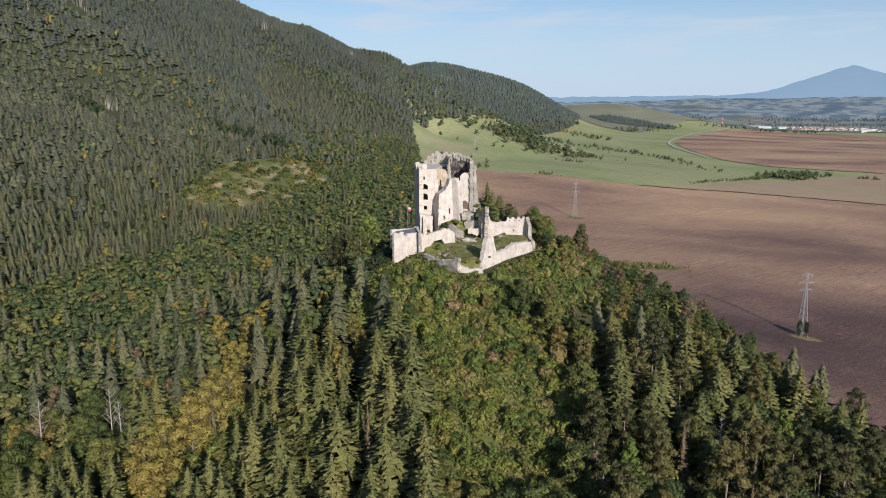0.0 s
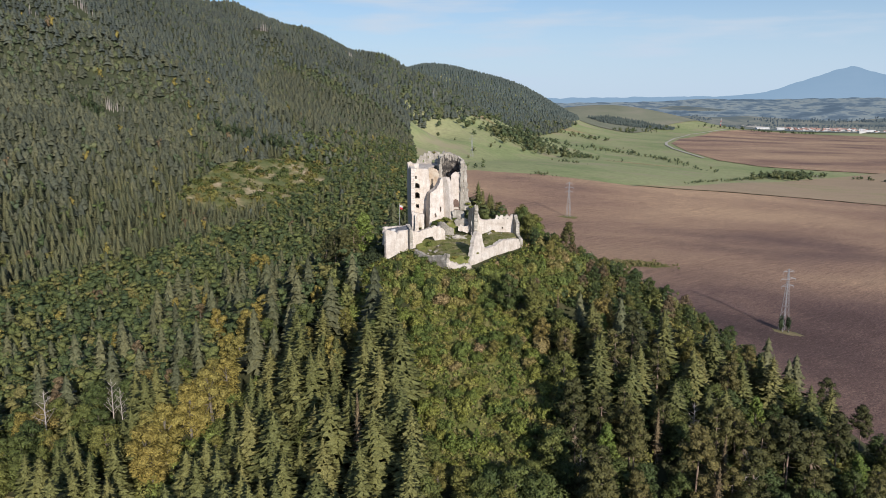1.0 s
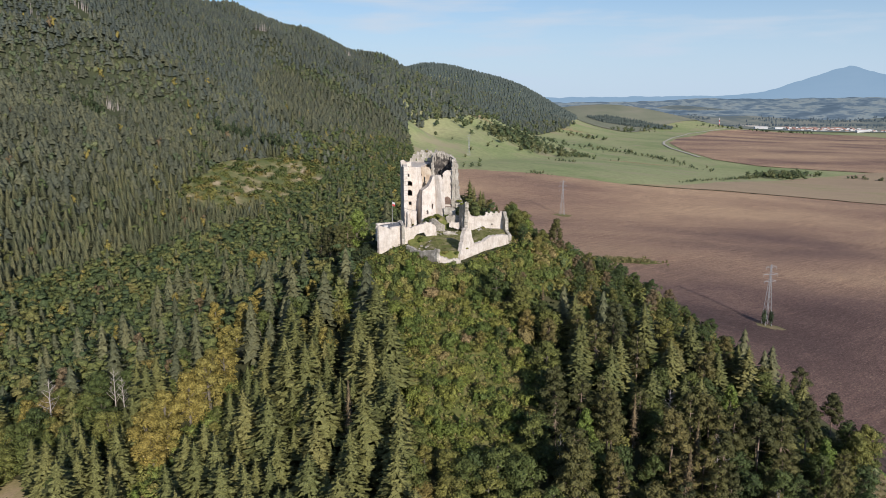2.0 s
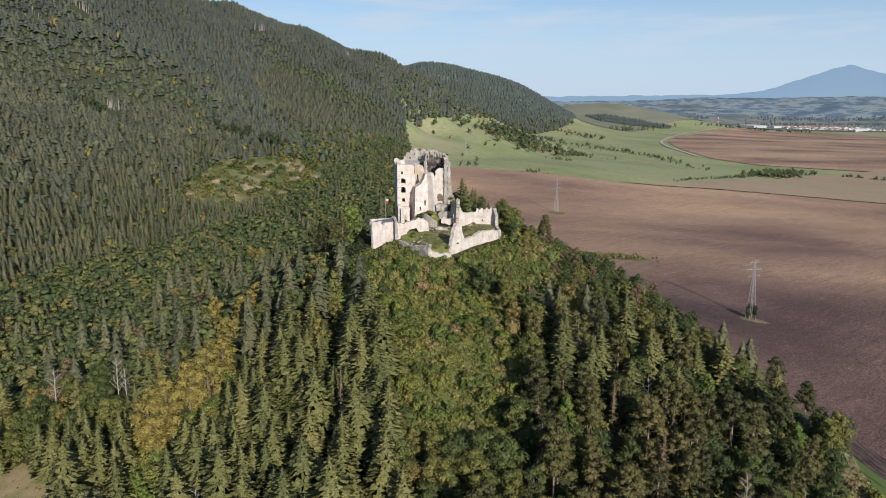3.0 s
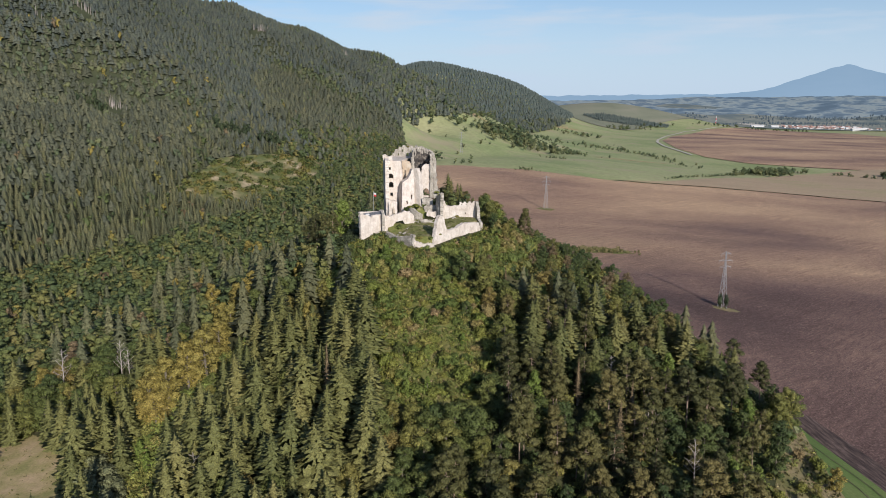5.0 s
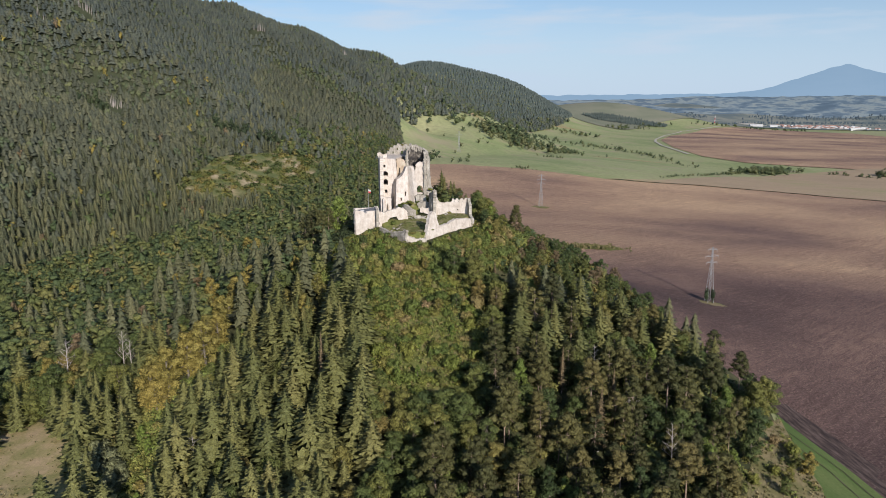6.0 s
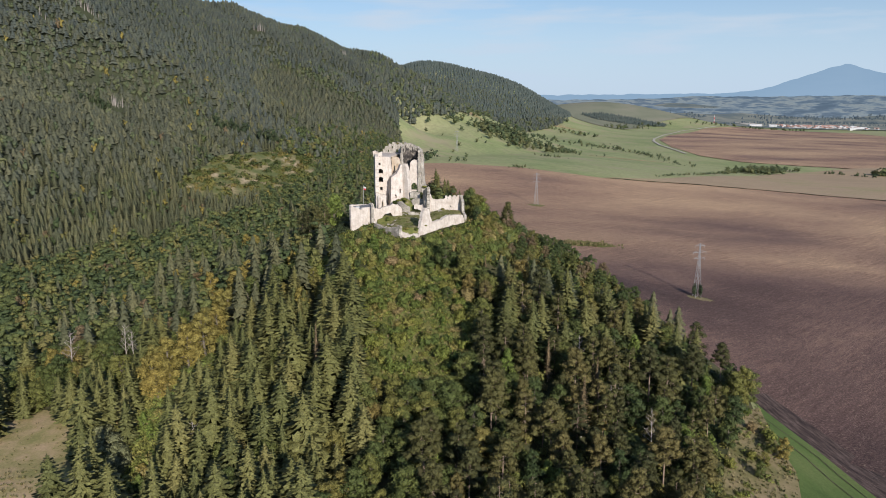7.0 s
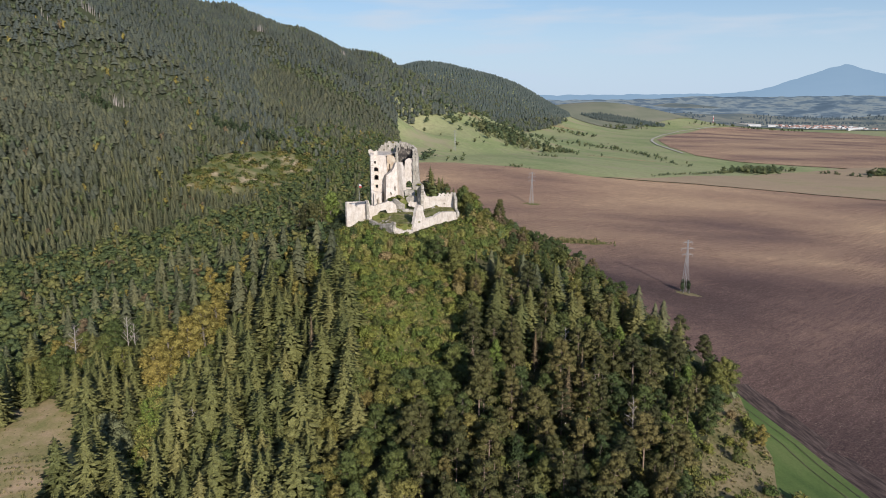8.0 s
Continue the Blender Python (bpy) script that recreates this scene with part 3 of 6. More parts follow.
def spruce_crown(rng, h, R, whorls, arms, segs, base=0.1):
    """Drooping fans of twigs, set loosely round the stem."""
    c = Cloud()
    total = whorls * arms
    for k in range(total):
        f = ((k + rng.random()) / total) ** 1.2
        f = min(0.999, (math.floor(f * whorls) + 0.55 * rng.random()) / whorls)
        z = h * (base + (0.985 - base) * f)
        r = (R * (1 - f) ** 0.72 + 0.1) * rng.uniform(0.75, 1.15)
        w = k * 2.39996 + rng.uniform(-0.4, 0.4)
        droop = rng.uniform(0.16, 0.4) * r
        out, side = Vector((math.cos(w), math.sin(w), 0)), Vector((-math.sin(w), math.cos(w), 0))
        spine = [out * (r * t) + Vector((0, 0, z + 0.16 * r * t - droop * t ** 1.5)) for t in (0.06, *[(i + 1) / segs for i in range(segs)])]
        for i in range(segs):
            a, b = spine[i], spine[i + 1]
            wide = (0.16 + r * 0.19 * (1 - 0.45 * i / segs)) * rng.uniform(0.75, 1.25)
            hang = Vector((0, 0, -wide * rng.uniform(0.1, 0.6)))
            tip = a + (b - a) * rng.uniform(0.55, 0.95)
            c.add([a, b + out * 0.12 * r, tip + side * wide + hang, tip - side * wide + hang * rng.uniform(0.7, 1.3)], [(0, 1, 2), (0, 3, 1)], (out + side * rng.uniform(-0.8, 0.8) + Vector((0, 0, rng.uniform(-0.1, 1.1)))).normalized())
    c.add([(0, 0, h * 1.03), (0.16, 0, h * 0.93), (-0.1, 0.14, h * 0.93), (-0.1, -0.14, h * 0.93)], [(0, 1, 2), (0, 2, 3), (0, 3, 1)])
    return c


def skirts(c, rng, h, R, tiers, points, base=0.06):
    """The body of a conifer: ragged overlapping skirts of boughs, narrowing to the tip."""
    for k in range(tiers):
        f0, f1 = k / tiers, min(1, (k + 1.75) / tiers)
        z0, z1 = h * (base + (1 - base) * f0), h * (base + (1 - base) * f1)
        r = R * (1 - f0) ** 0.78 + 0.12
        turn = rng.uniform(0, 6.28)
        b = len(c.v)
        c.v.append((0, 0, z1))
        c.n.append((0, 0, 1))
        for i in range(2 * points):
            w = turn + math.pi * i / points + rng.uniform(-0.15, 0.15)
            q = r * (rng.uniform(0.85, 1.2) if i % 2 else rng.uniform(0.45, 0.7))
            c.v.append((q * math.cos(w), q * math.sin(w), z0 + (z1 - z0) * (rng.uniform(-0.12, 0.12) if i % 2 else rng.uniform(0.1, 0.3))))
            c.n.append(tuple(Vector((math.cos(w) + rng.uniform(-0.3, 0.3), math.sin(w) + rng.uniform(-0.3, 0.3), rng.uniform(0.1, 0.7))).normalized()))
        for i in range(2 * points):
            c.f.append((b, b + 1 + i, b + 1 + (i + 1) % (2 * points)))
    return c


def tufts(c, rng, centre, radii, n, size, spiky=False):
    """Loose leaf sprays over the outside of one bough."""
    for _ in range(n):
        d = Vector((rng.gauss(0, 1), rng.gauss(0, 1), rng.gauss(0.25, 1))).normalized()
        k = rng.uniform(0.66, 1.16)
        p = Vector(centre) + Vector((d.x * radii[0], d.y * radii[1], d.z * radii[2])) * k
        nrm = (d + Vector((rng.uniform(-1, 1), rng.uniform(-1, 1), rng.uniform(-0.5, 1.1))) * 0.75).normalized()
        q = nrm.to_track_quat("Z", "Y") @ Euler((0, 0, rng.uniform(0, 6.28))).to_quaternion()
        s = size * rng.uniform(0.6, 1.35)
        soft = (d * 0.42 + nrm * 0.8 + Vector((0, 0, 0.2))).normalized()
        wide = 0.42 if spiky else 0.55
        c.add([q @ Vector(v) + p for v in ((-s * wide, -s * 0.7, 0), (s * wide, -s * 0.6, s * 0.1), (0, s * 0.9, -s * 0.1))], [(0, 1, 2)], soft)


def ball(level):
    bm = bmesh.new()
    bmesh.ops.create_icosphere(bm, subdivisions=level, radius=1)
    bm.verts.ensure_lookup_table()
    out = [v.co.copy() for v in bm.verts], [tuple(v.index for v in f.verts) for f in bm.faces]
    bm.free()
    return out


BALLS = {k: ball(k) for k in (1, 2, 3)}


def bough(c, rng, centre, radii, level, rough=0.34):
    """A leafy clump: a lumpy, ragged mass about one bough."""
    pts, faces = BALLS[level]
    o = Vector((rng.uniform(-50, 50), rng.uniform(-50, 50), rng.uniform(-50, 50)))
    turn = Euler((rng.uniform(0, 6), rng.uniform(0, 6), rng.uniform(0, 6))).to_matrix()
    V, base = [], len(c.v)
    for p in pts:
        p = turn @ p
        k = 1 + rough * 1.3 * noise.noise(p * 1.6 + o) + rough * rng.uniform(-0.55, 0.55)
        V.append(Vector(centre) + Vector((p.x * radii[0], p.y * radii[1], p.z * radii[2])) * k)
        c.n.append(tuple((p + Vector((0, 0, 0.15)) + Vector((rng.uniform(-1, 1), rng.uniform(-1, 1), rng.uniform(-1, 1))) * 0.35).normalized()))
    c.v += [tuple(v) for v in V]
    c.f += [tuple(base + i for i in f) for f in faces]


def broad_parts(rng, h, R, boughs, n, size, low=0.22):
    """Trunk with limbs, and the crown that they carry."""
    t, c = Cloud(), Cloud()
    lean = Vector((rng.uniform(-0.5, 0.5), rng.uniform(-0.5, 0.5), 0))
    fork = Vector((0, 0, h * rng.uniform(0.28, 0.4))) + lean * 0.4
    tube(t, (0, 0, -1.5), fork, 0.022 * h, 0.016 * h)
    tube(t, fork, Vector((0, 0, h * 0.8)) + lean, 0.016 * h, 0.004 * h, 5)
    for k in range(boughs):
        f = (k + 0.5) / boughs
        z = h * (low + (0.9 - low) * f)
        prof = math.sin(math.pi * min(1, 0.18 + 0.8 * f)) ** 0.7
        w = k * 2.4 + rng.uniform(-0.5, 0.5)
        rr = R * prof * rng.uniform(0.3, 0.85)
        ctr = Vector((math.cos(w) * rr, math.sin(w) * rr, z)) + lean * f
        tube(t, fork + (Vector((0, 0, h * 0.8)) + lean - fork) * max(0, (f - 0.3)) * 0.8, ctr, 0.007 * h, 0.002 * h, 4)
        rad = R * rng.uniform(0.32, 0.5) * (0.65 + 0.35 * prof)
        radii = (rad, rad, rad * rng.uniform(0.7, 0.95))
        bough(c, rng, ctr, [q * 0.55 for q in radii], 1, 0.6)
        tufts(c, rng, ctr, radii, n, size)
    return t, c


def pine_parts(rng, h, R, boughs, n, size, bare=0.5):
    t, c = Cloud(), Cloud()
    bend = Vector((rng.uniform(-0.7, 0.7), rng.uniform(-0.7, 0.7), 0))
    mid, tip = Vector((0, 0, h * 0.55)) + bend * 0.4, Vector((0, 0, h * 0.95)) + bend
    tube(t, (0, 0, -1.5), mid, 0.013 * h, 0.01 * h)
    tube(t, mid, tip, 0.01 * h, 0.002 * h, 5)
    for k in range(6):
        w, z = rng.uniform(0, 6.28), h * rng.uniform(0.3, bare + 0.05)
        tube(t, Vector((0, 0, z)) + bend * 0.3, Vector((math.cos(w) * R * 0.5, math.sin(w) * R * 0.5, z + 0.3)) + bend * 0.3, 0.05, 0.015, 3)
    for k in range(boughs):
        f = (k + 0.5) / boughs
        z = h * (bare + (0.97 - bare) * f)
        w = k * 2.4 + rng.uniform(-0.6, 0.6)
        rr = R * (1 - 0.62 * f ** 1.5) * rng.uniform(0.4, 0.95)
        root = mid + (tip - mid) * max(0, min(1, (z / h - 0.55) / 0.4))
        ctr = Vector((math.cos(w) * rr, math.sin(w) * rr, z)) + bend * f
        tube(t, root, ctr, 0.005 * h, 0.0015 * h, 4)
        rad = R * rng.uniform(0.34, 0.54) * (1 - 0.35 * f)
        bough(c, rng, ctr, (rad * 0.7, rad * 0.7, rad * 0.42), 1, 0.6)
        tufts(c, rng, ctr, (rad, rad, rad * 0.66), n, size, True)
    return t, c


def spruce_parts(rng, h, R, whorls, arms, segs):
    t = Cloud()
    tube(t, (0, 0, -1.5), (0, 0, h * 0.5), 0.013 * h, 0.008 * h)
    tube(t, (0, 0, h * 0.5), (0, 0, h), 0.008 * h, 0.001 * h, 4)
    c = spruce_crown(rng, h, R, whorls, arms, segs)
    return t, skirts(c, rng, h * 0.96, R * 0.62, 14, 8, 0.1)


def dead_parts(rng, h, R, limbs):
    """A bare tree: bleached stem with forked limbs."""
    t, c = Cloud(), Cloud()
    top = Vector((rng.uniform(-0.6, 0.6), rng.uniform(-0.6, 0.6), h))
    tube(t, (0, 0, -1.5), top * 0.5, 0.011 * h, 0.008 * h)
    tube(t, top * 0.5, top, 0.008 * h, 0.002 * h, 5)
    for k in range(limbs):
        f = 0.35 + 0.6 * k / limbs
        w = k * 2.4 + rng.uniform(-0.5, 0.5)
        r = R * (1.1 - f) * rng.uniform(0.7, 1.3) + 0.4
        a = top * f
        b = a + Vector((math.cos(w) * r, math.sin(w) * r, r * rng.uniform(0.5, 1.2)))
        tube(c, a, b, 0.004 * h, 0.0015 * h, 4)
        for q in range(3):
            d = a + (b - a) * rng.uniform(0.4, 0.95)
            tube(c, d, d + Vector((rng.uniform(-1, 1), rng.uniform(-1, 1), rng.uniform(0.3, 1.2))) * r * 0.45, 0.0018 * h, 0.0008 * h, 3)
    return t, c


def shrub_cloud(rng, R, h, n):
    c = Cloud()
    for k in range(5):
        w, r = k * 2.4, R * rng.uniform(0.2, 0.6)
        tube(c, (0, 0, -0.4), (math.cos(w) * r, math.sin(w) * r, h * 0.6), 0.05, 0.02, 3)
        ctr, radii = (math.cos(w) * r, math.sin(w) * r, h * rng.uniform(0.35, 0.62)), (R * 0.5, R * 0.5, h * 0.36)
        bough(c, rng, ctr, [q * 0.6 for q in radii], 1, 0.5)
        tufts(c, rng, ctr, radii, n, 0.27)
    return c


SIZE = {"spruce_tree": 22, "ash_tree": 16, "pine_tree": 20, "broadleaf_tree": 16, "autumn_tree": 16, "lime_tree": 14, "rusty_tree": 14, "dead_tree": 15, "brown_spruce": 20, "willow_tree": 8}


def proto(kind, label, category, group, parts, leaf, bark, crown="crown"):
    """One tree, to be copied: an Empty at its foot with its trunk and crown."""
    root = new(kind)
    tagged(root, label, category, group)
    for nm, cloud, m in (("trunk", parts[0], bark), (crown, parts[1], leaf)):
        ob = new(nm, cloud.mesh(nm, m))
        ob.parent = root
    return root


RNG = random.Random(7)
PROTO = {
    "s": [proto("spruce_tree", "tall olive green spruce with drooping boughs", "tree", "spruces on the slope", spruce_parts(RNG, 22, 4.2 + 0.5 * (k % 3), 26, 12, 2), M_SPRUCE, M_BARK) for k in range(5)],
    "p": [proto("pine_tree", "dark green pine with a bare reddish trunk", "tree", "pines on the ridge", pine_parts(RNG, 20, 4.3 + 0.4 * (k % 2), 20 + k, 80, 0.46, 0.22 + 0.06 * k), M_PINE, M_PINEBARK) for k in range(5)],
    "b": [proto("broadleaf_tree", "round leafy green tree in early autumn", "tree", "broadleaf trees", broad_parts(RNG, 16, 4.3 + 0.35 * k, 16, 140, 0.42, 0.12), M_LEAF, M_BARK) for k in range(4)],
    "a": [proto("ash_tree", "dense emerald green leafy tree among pines", "tree", "ash trees on the ridge", broad_parts(RNG, 16, 4.0 + 0.4 * k, 15, 105, 0.44, 0.16), M_EMERALD, M_BARK) for k in range(3)],
    "y": [proto("autumn_tree", "leafy tree with ochre yellow autumn leaves", "tree", "yellowing trees", broad_parts(RNG, 16, 4.6 + 0.4 * k, 16, 140, 0.42, 0.1), M_AUTUMN, M_BARK) for k in range(2)],
    "l": [proto("lime_tree", "fresh bright green leafy tree", "tree", "bright green trees", broad_parts(RNG, 14, 3.6, 15, 130, 0.4, 0.15), M_LIME, M_BARK)],
    "r": [proto("rusty_tree", "leafy tree with rusty brown leaves", "tree", "rust-coloured trees", broad_parts(RNG, 14, 4.0, 15, 130, 0.4, 0.15), M_RUST, M_BARK)],
    "d": [proto("dead_tree", "bare bleached grey dead tree", "tree", "bare trees", dead_parts(RNG, 15, 3.4, 16), M_DEADBARK, M_DEADBARK, "branchwork")],
    "w": [proto("willow_tree", "round grey-green willow at the meadow edge", "tree", "willows", broad_parts(RNG, 8, 4.6, 14, 150, 0.34, 0.12), M_WILLOW, M_BARK)],
    "x": [proto("brown_spruce", "dying spruce with pinkish brown needles", "tree", "dying conifers", spruce_parts(RNG, 20, 2.2, 16, 8, 3), M_RUST, M_DEADBARK)],
}
SHRUBS = [tagged(new("shrub", shrub_cloud(RNG, 1.5, 1.9 + 0.3 * k, 75).mesh("shrub", M_SHRUB)), "low olive green shrub on the open slope", "shrub", "shrubs on the slope") for k in range(4)]


BUSHES = [tagged(new("leafy_bush", shrub_cloud(RNG, 1.6, 2.6 + 0.3 * k, 95).mesh("leafy_bush", M_LEAF if k < 1 else M_BUSH)), "dense green bush below the castle wall", "bush", "bushes below the castle") for k in range(4)]


def far_cloud(kind, rng):
    c = Cloud()
    if kind == "spruce":
        c = spruce_crown(rng, 20, 4.6, 9, 6, 1, 0.12)
        skirts(c, rng, 20, 3.8, 7, 5, 0.15)
    if kind == "spruce_far":
        skirts(c, rng, 20, 6.6, 3, 4, 0.2)
    if kind == "broad":
        bough(c, rng, (0, 0, 9), (2.2, 2.2, 5.0), 1, 0.55)
        for k in range(5):
            w = k * 2.4 + rng.uniform(-0.4, 0.4)
            o, r = (math.cos(w) * 2.5, math.sin(w) * 2.5, 4.5 + 2.6 * k), rng.uniform(1.9, 2.9)
            bough(c, rng, o, [r * 0.6] * 3, 1, 0.6)
            tufts(c, rng, o, (r, r, r), 16, 0.8)
    elif kind == "broad_far":
        bough(c, rng, (0, 0, 8), (3.0, 3.0, 6.4), 1, 0.6)
        for k in range(2):
            w = rng.uniform(0, 6.28)
            bough(c, rng, (math.cos(w) * 2.8, math.sin(w) * 2.8, rng.uniform(7, 15)), (2.0, 2.0, 2.8), 1, 0.7)
        tufts(c, rng, (0, 0, 10), (4.2, 4.2, 7.0), 10, 1.7)
    elif kind == "stems":
        tube(c, (0, 0, -1), (rng.uniform(-0.5, 0.5), 0, 20), 0.55, 0.2, 4)
    elif kind == "hill":
        skirts(c, rng, 20, 6.0, 2, 4, 0.2)
    elif kind == "pine":
        for k in range(6):
            w = k * 2.4
            o = (math.cos(w) * 1.9, math.sin(w) * 1.9, 8 + 1.9 * k)
            tufts(c, rng, o, (2.2, 2.2, 1.3), 28, 1.1, True)
    elif kind == "brush":
        for k in range(4):
            w = k * 2.4
            tufts(c, rng, (math.cos(w) * 6, math.sin(w) * 6, 8), (8, 8, 9), 22, 3.6)
    elif kind == "weeds":
        tufts(c, rng, (0, 0, 7), (9, 9, 11), 20, 4.6)
    elif kind == "tuft":
        for k in range(9):
            w, r = rng.uniform(0, 6.28), rng.uniform(0, 8)
            d = Vector((rng.uniform(-0.5, 0.5), rng.uniform(-0.5, 0.5), 1)) * rng.uniform(9, 20)
            o = Vector((math.cos(w) * r, math.sin(w) * r, 0))
            s = Vector((-math.sin(w + 1), math.cos(w + 1), 0)) * rng.uniform(3, 5)
            c.add([o - s, o + s, o + d + s * 0.6, o + d * 0.9 - s * 0.7], [(0, 1, 2), (0, 2, 3)])
    return c


def thicket(name, label, category, kind, material, places, seed, wide=1.0):
    """Many far trees as one mesh; places: x, y, height."""
    rng = random.Random(seed)
    shapes = [far_cloud(kind, rng) for _ in range(6)]
    V, Fs, tint, N, base = [], [], [], [], 0
    arr = [(np.array(s.v), np.array(s.f), np.array(s.n)) for s in shapes]
    P = np.array(places, float)
    Z = land(P[:, 0], P[:, 1])
    for (x, y, h), z in zip(P, Z):
        v, f, nn = arr[rng.randrange(6)]
        w, k = rng.uniform(0, 6.28), h / 20
        kx = k * rng.uniform(0.85, 1.2) * wide
        cw, sw = math.cos(w), math.sin(w)
        V.append(np.stack([(v[:, 0] * cw - v[:, 1] * sw) * kx + x, (v[:, 0] * sw + v[:, 1] * cw) * kx + y, v[:, 2] * k + z], 1))
        Fs.append(f + base)
        N.append(np.stack([nn[:, 0] * cw - nn[:, 1] * sw, nn[:, 0] * sw + nn[:, 1] * cw, nn[:, 2]], 1))
        tint.append(np.full(len(v), rng.random(), np.float32))
        base += len(v)
    V, Fs, tint = np.concatenate(V), np.concatenate(Fs), np.concatenate(tint)
    me = bpy.data.meshes.new(name)
    me.vertices.add(len(V))
    me.vertices.foreach_set("co", V.astype(np.float32).ravel())
    me.loops.add(len(Fs) * 3)
    me.polygons.add(len(Fs))
    me.loops.foreach_set("vertex_index", Fs[:, :3].astype(np.int32).ravel())
    me.polygons.foreach_set("loop_start", np.arange(len(Fs), dtype=np.int32) * 3)
    me.update(calc_edges=True)
    N = np.concatenate(N)
    if np.abs(N).max() > 0:
        me.normals_split_custom_set_from_vertices(N.tolist())
    a = me.attributes.new("tint", "FLOAT", "POINT")
    a.data.foreach_set("value", tint)
    me.materials.append(material)
    return tagged(new(name, me), label, category, kind="stuff")


def spots(xlo, xhi, ylo, yhi, step, seed):
    """A jittered grid over a stretch of the plan."""
    r = np.random.RandomState(seed)
    X, Y = np.meshgrid(np.arange(xlo, xhi, step), np.arange(ylo, yhi, step))
    X, Y = X + r.uniform(-0.42, 0.42, X.shape) * step, Y + r.uniform(-0.42, 0.42, X.shape) * step
    return X.ravel(), Y.ravel()


CASTLE = [(-31, 8), (-12, 8), (-2, -4), (24, 14), (25, 42), (6, 62), (-2, 84), (-26, 84), (-28, 50)]


def wooded(x, y):
    ok = poly_in(x, y, WOOD_EDGE)
    for hole in (CLEARING, CASTLE, SCRUB, BANK, OCHRE):
        ok &= ~poly_in(x, y, hole)
    return ok


def plant(kind, x, y, h, rng, slim=1.0):
    ob = PROTO[kind][rng.randrange(len(PROTO[kind]))]
    k = h / SIZE[ob.name.split(".")[0]]
    kx = k * rng.uniform(0.85, 1.15) * slim
    copy_thing(ob, pose(x, y, float(land(x, y)), rng.uniform(-2.5, 2.5), rng.uniform(-2.5, 2.5), rng.uniform(0, 360)) @ Matrix.Diagonal((kx, kx, k, 1)))


# trees that stand out one by one: kind, x, y, height
rng = random.Random(11)
MARKED = [("y", -84, -60, 13), ("y", -80, -55, 15), ("y", -76, -48, 15), ("y", -86, -52, 12), ("y", -72, -42, 15), ("y", -77, -39, 13), ("y", -70, -33, 13), ("y", -75, -28, 12), ("y", -69.5, -21, 13), ("y", -74, -15, 12), ("y", -68, -9, 13), ("y", -72, -2, 12), ("y", -69, 7, 12), ("y", -81, -63, 10),
          ("d", -103, -35, 17), ("d", -122, -37, 18), ("d", -99, -38, 15), ("d", -57, -100, 14), ("x", -27.6, -71.9, 22), ("l", -15, -10, 9), ("b", -22, -4, 8), ("b", -11, -13, 6.5), ("b", 8, -13, 7), ("b", 17, -4, 7), ("l", 26, 6, 7), ("b", 30, 16, 9), ("b", 33, 26, 9), ("b", 2, -18, 6), ("r", 22, -10, 6), ("b", -28, -6, 9), ("p", 40.5, 42, 14), ("p", 39.2, 43.5, 11), ("p", -42, 20, 16), ("p", -46, 25, 17), ("p", -39, 22, 15), ("p", -50, 28, 17), ("l", -38, 42, 19), ("l", -41, 40, 15),
          ("s", -72.1, -132.2, 27), ("s", -75.1, -121.7, 25), ("s", -94.7, -71.4, 21), ("s", -90.5, -76.5, 20), ("s", -86.5, -70.5, 19), ("s", -80.5, -88.5, 16), ("s", -83.5, -81.8, 17), ("s", -101.9, -68.5, 18), ("s", -130.4, -65.3, 17), ("s", -123.6, -65.8, 17), ("s", -126, -80, 23), ("s", -57, -129, 22), ("s", -112.7, -64.3, 14), ("s", -65, -94.4, 22), ("s", -56.1, -87.1, 24), ("s", -46.5, -96.6, 22),
          ("w", -84.6, -93.9, 9), ("w", -79.0, -98.7, 8), ("w", -77.8, -104.2, 7), ("w", -88.0, -88.5, 8), ("l", -78.7, -81, 7), ("l", -75, -86, 6), ("l", -69.3, -108.6, 5), ("y", -71, -103, 4), ("l", -66, -118, 5),
          ("s", 9, 66, 17), ("s", 12, 72, 18), ("s", 8, 78, 25), ("p", 16, 66, 13), ("s", 14, 80, 22), ("s", 19, 72, 14), ("b", 22, 64, 11), ("b", 24, 56, 14), ("s", 20, 80, 18), ("b", 23, 82, 15), ("b", 26, 74, 9), ("s", 12, 87, 24), ("b", 6, 88, 24), ("s", 9, 94, 27), ("b", 27, 64, 14), ("b", 23, 47, 13), ("b", 28, 50, 12), ("b", 25, 41, 11), ("s", 18, 88, 20), ("b", 16, 84, 17), ("b", 31, 57, 11), ("l", 29, 45, 9),
          ("p", 31, 88, 17), ("b", 36, 82, 13), ("x", 51, -91, 19), ("x", 27, -22, 9), ("b", 110, -59, 15), ("b", 106, -62, 13), ("b", 113, -56, 13), ("y", 111.5, -87, 6.5), ("b", 109, -85, 5), ("r", -91, -21, 10), ("p", 90.5, -82.8, 15), ("p", 95, -76, 14), ("l", 80, -92, 10), ("l", 84, -86, 9), ("l", 88, -92, 8), ("b", 104, -92, 5), ("b", 100, -98, 6), ("r", 92, -118, 4),
          ("p", 25, -94, 21), ("d", 24, -78, 9), ("d", 62, -80, 15), ("d", 55, -64, 13), ("d", 70, -96, 15), ("y", -105, 160, 15), ("y", -112, 168, 14), ("x", 44, -70, 15), ("x", 58, -76, 15)]
for kind, x, y, h in MARKED:
    plant(kind, x, y, h * 1.2 if kind == "y" and y < -40 else h, rng, 0.85 if kind == "p" else 1.15 if kind == "y" else 1.0)
MX, MY = np.array([m[1] for m in MARKED]), np.array([m[2] for m in MARKED])

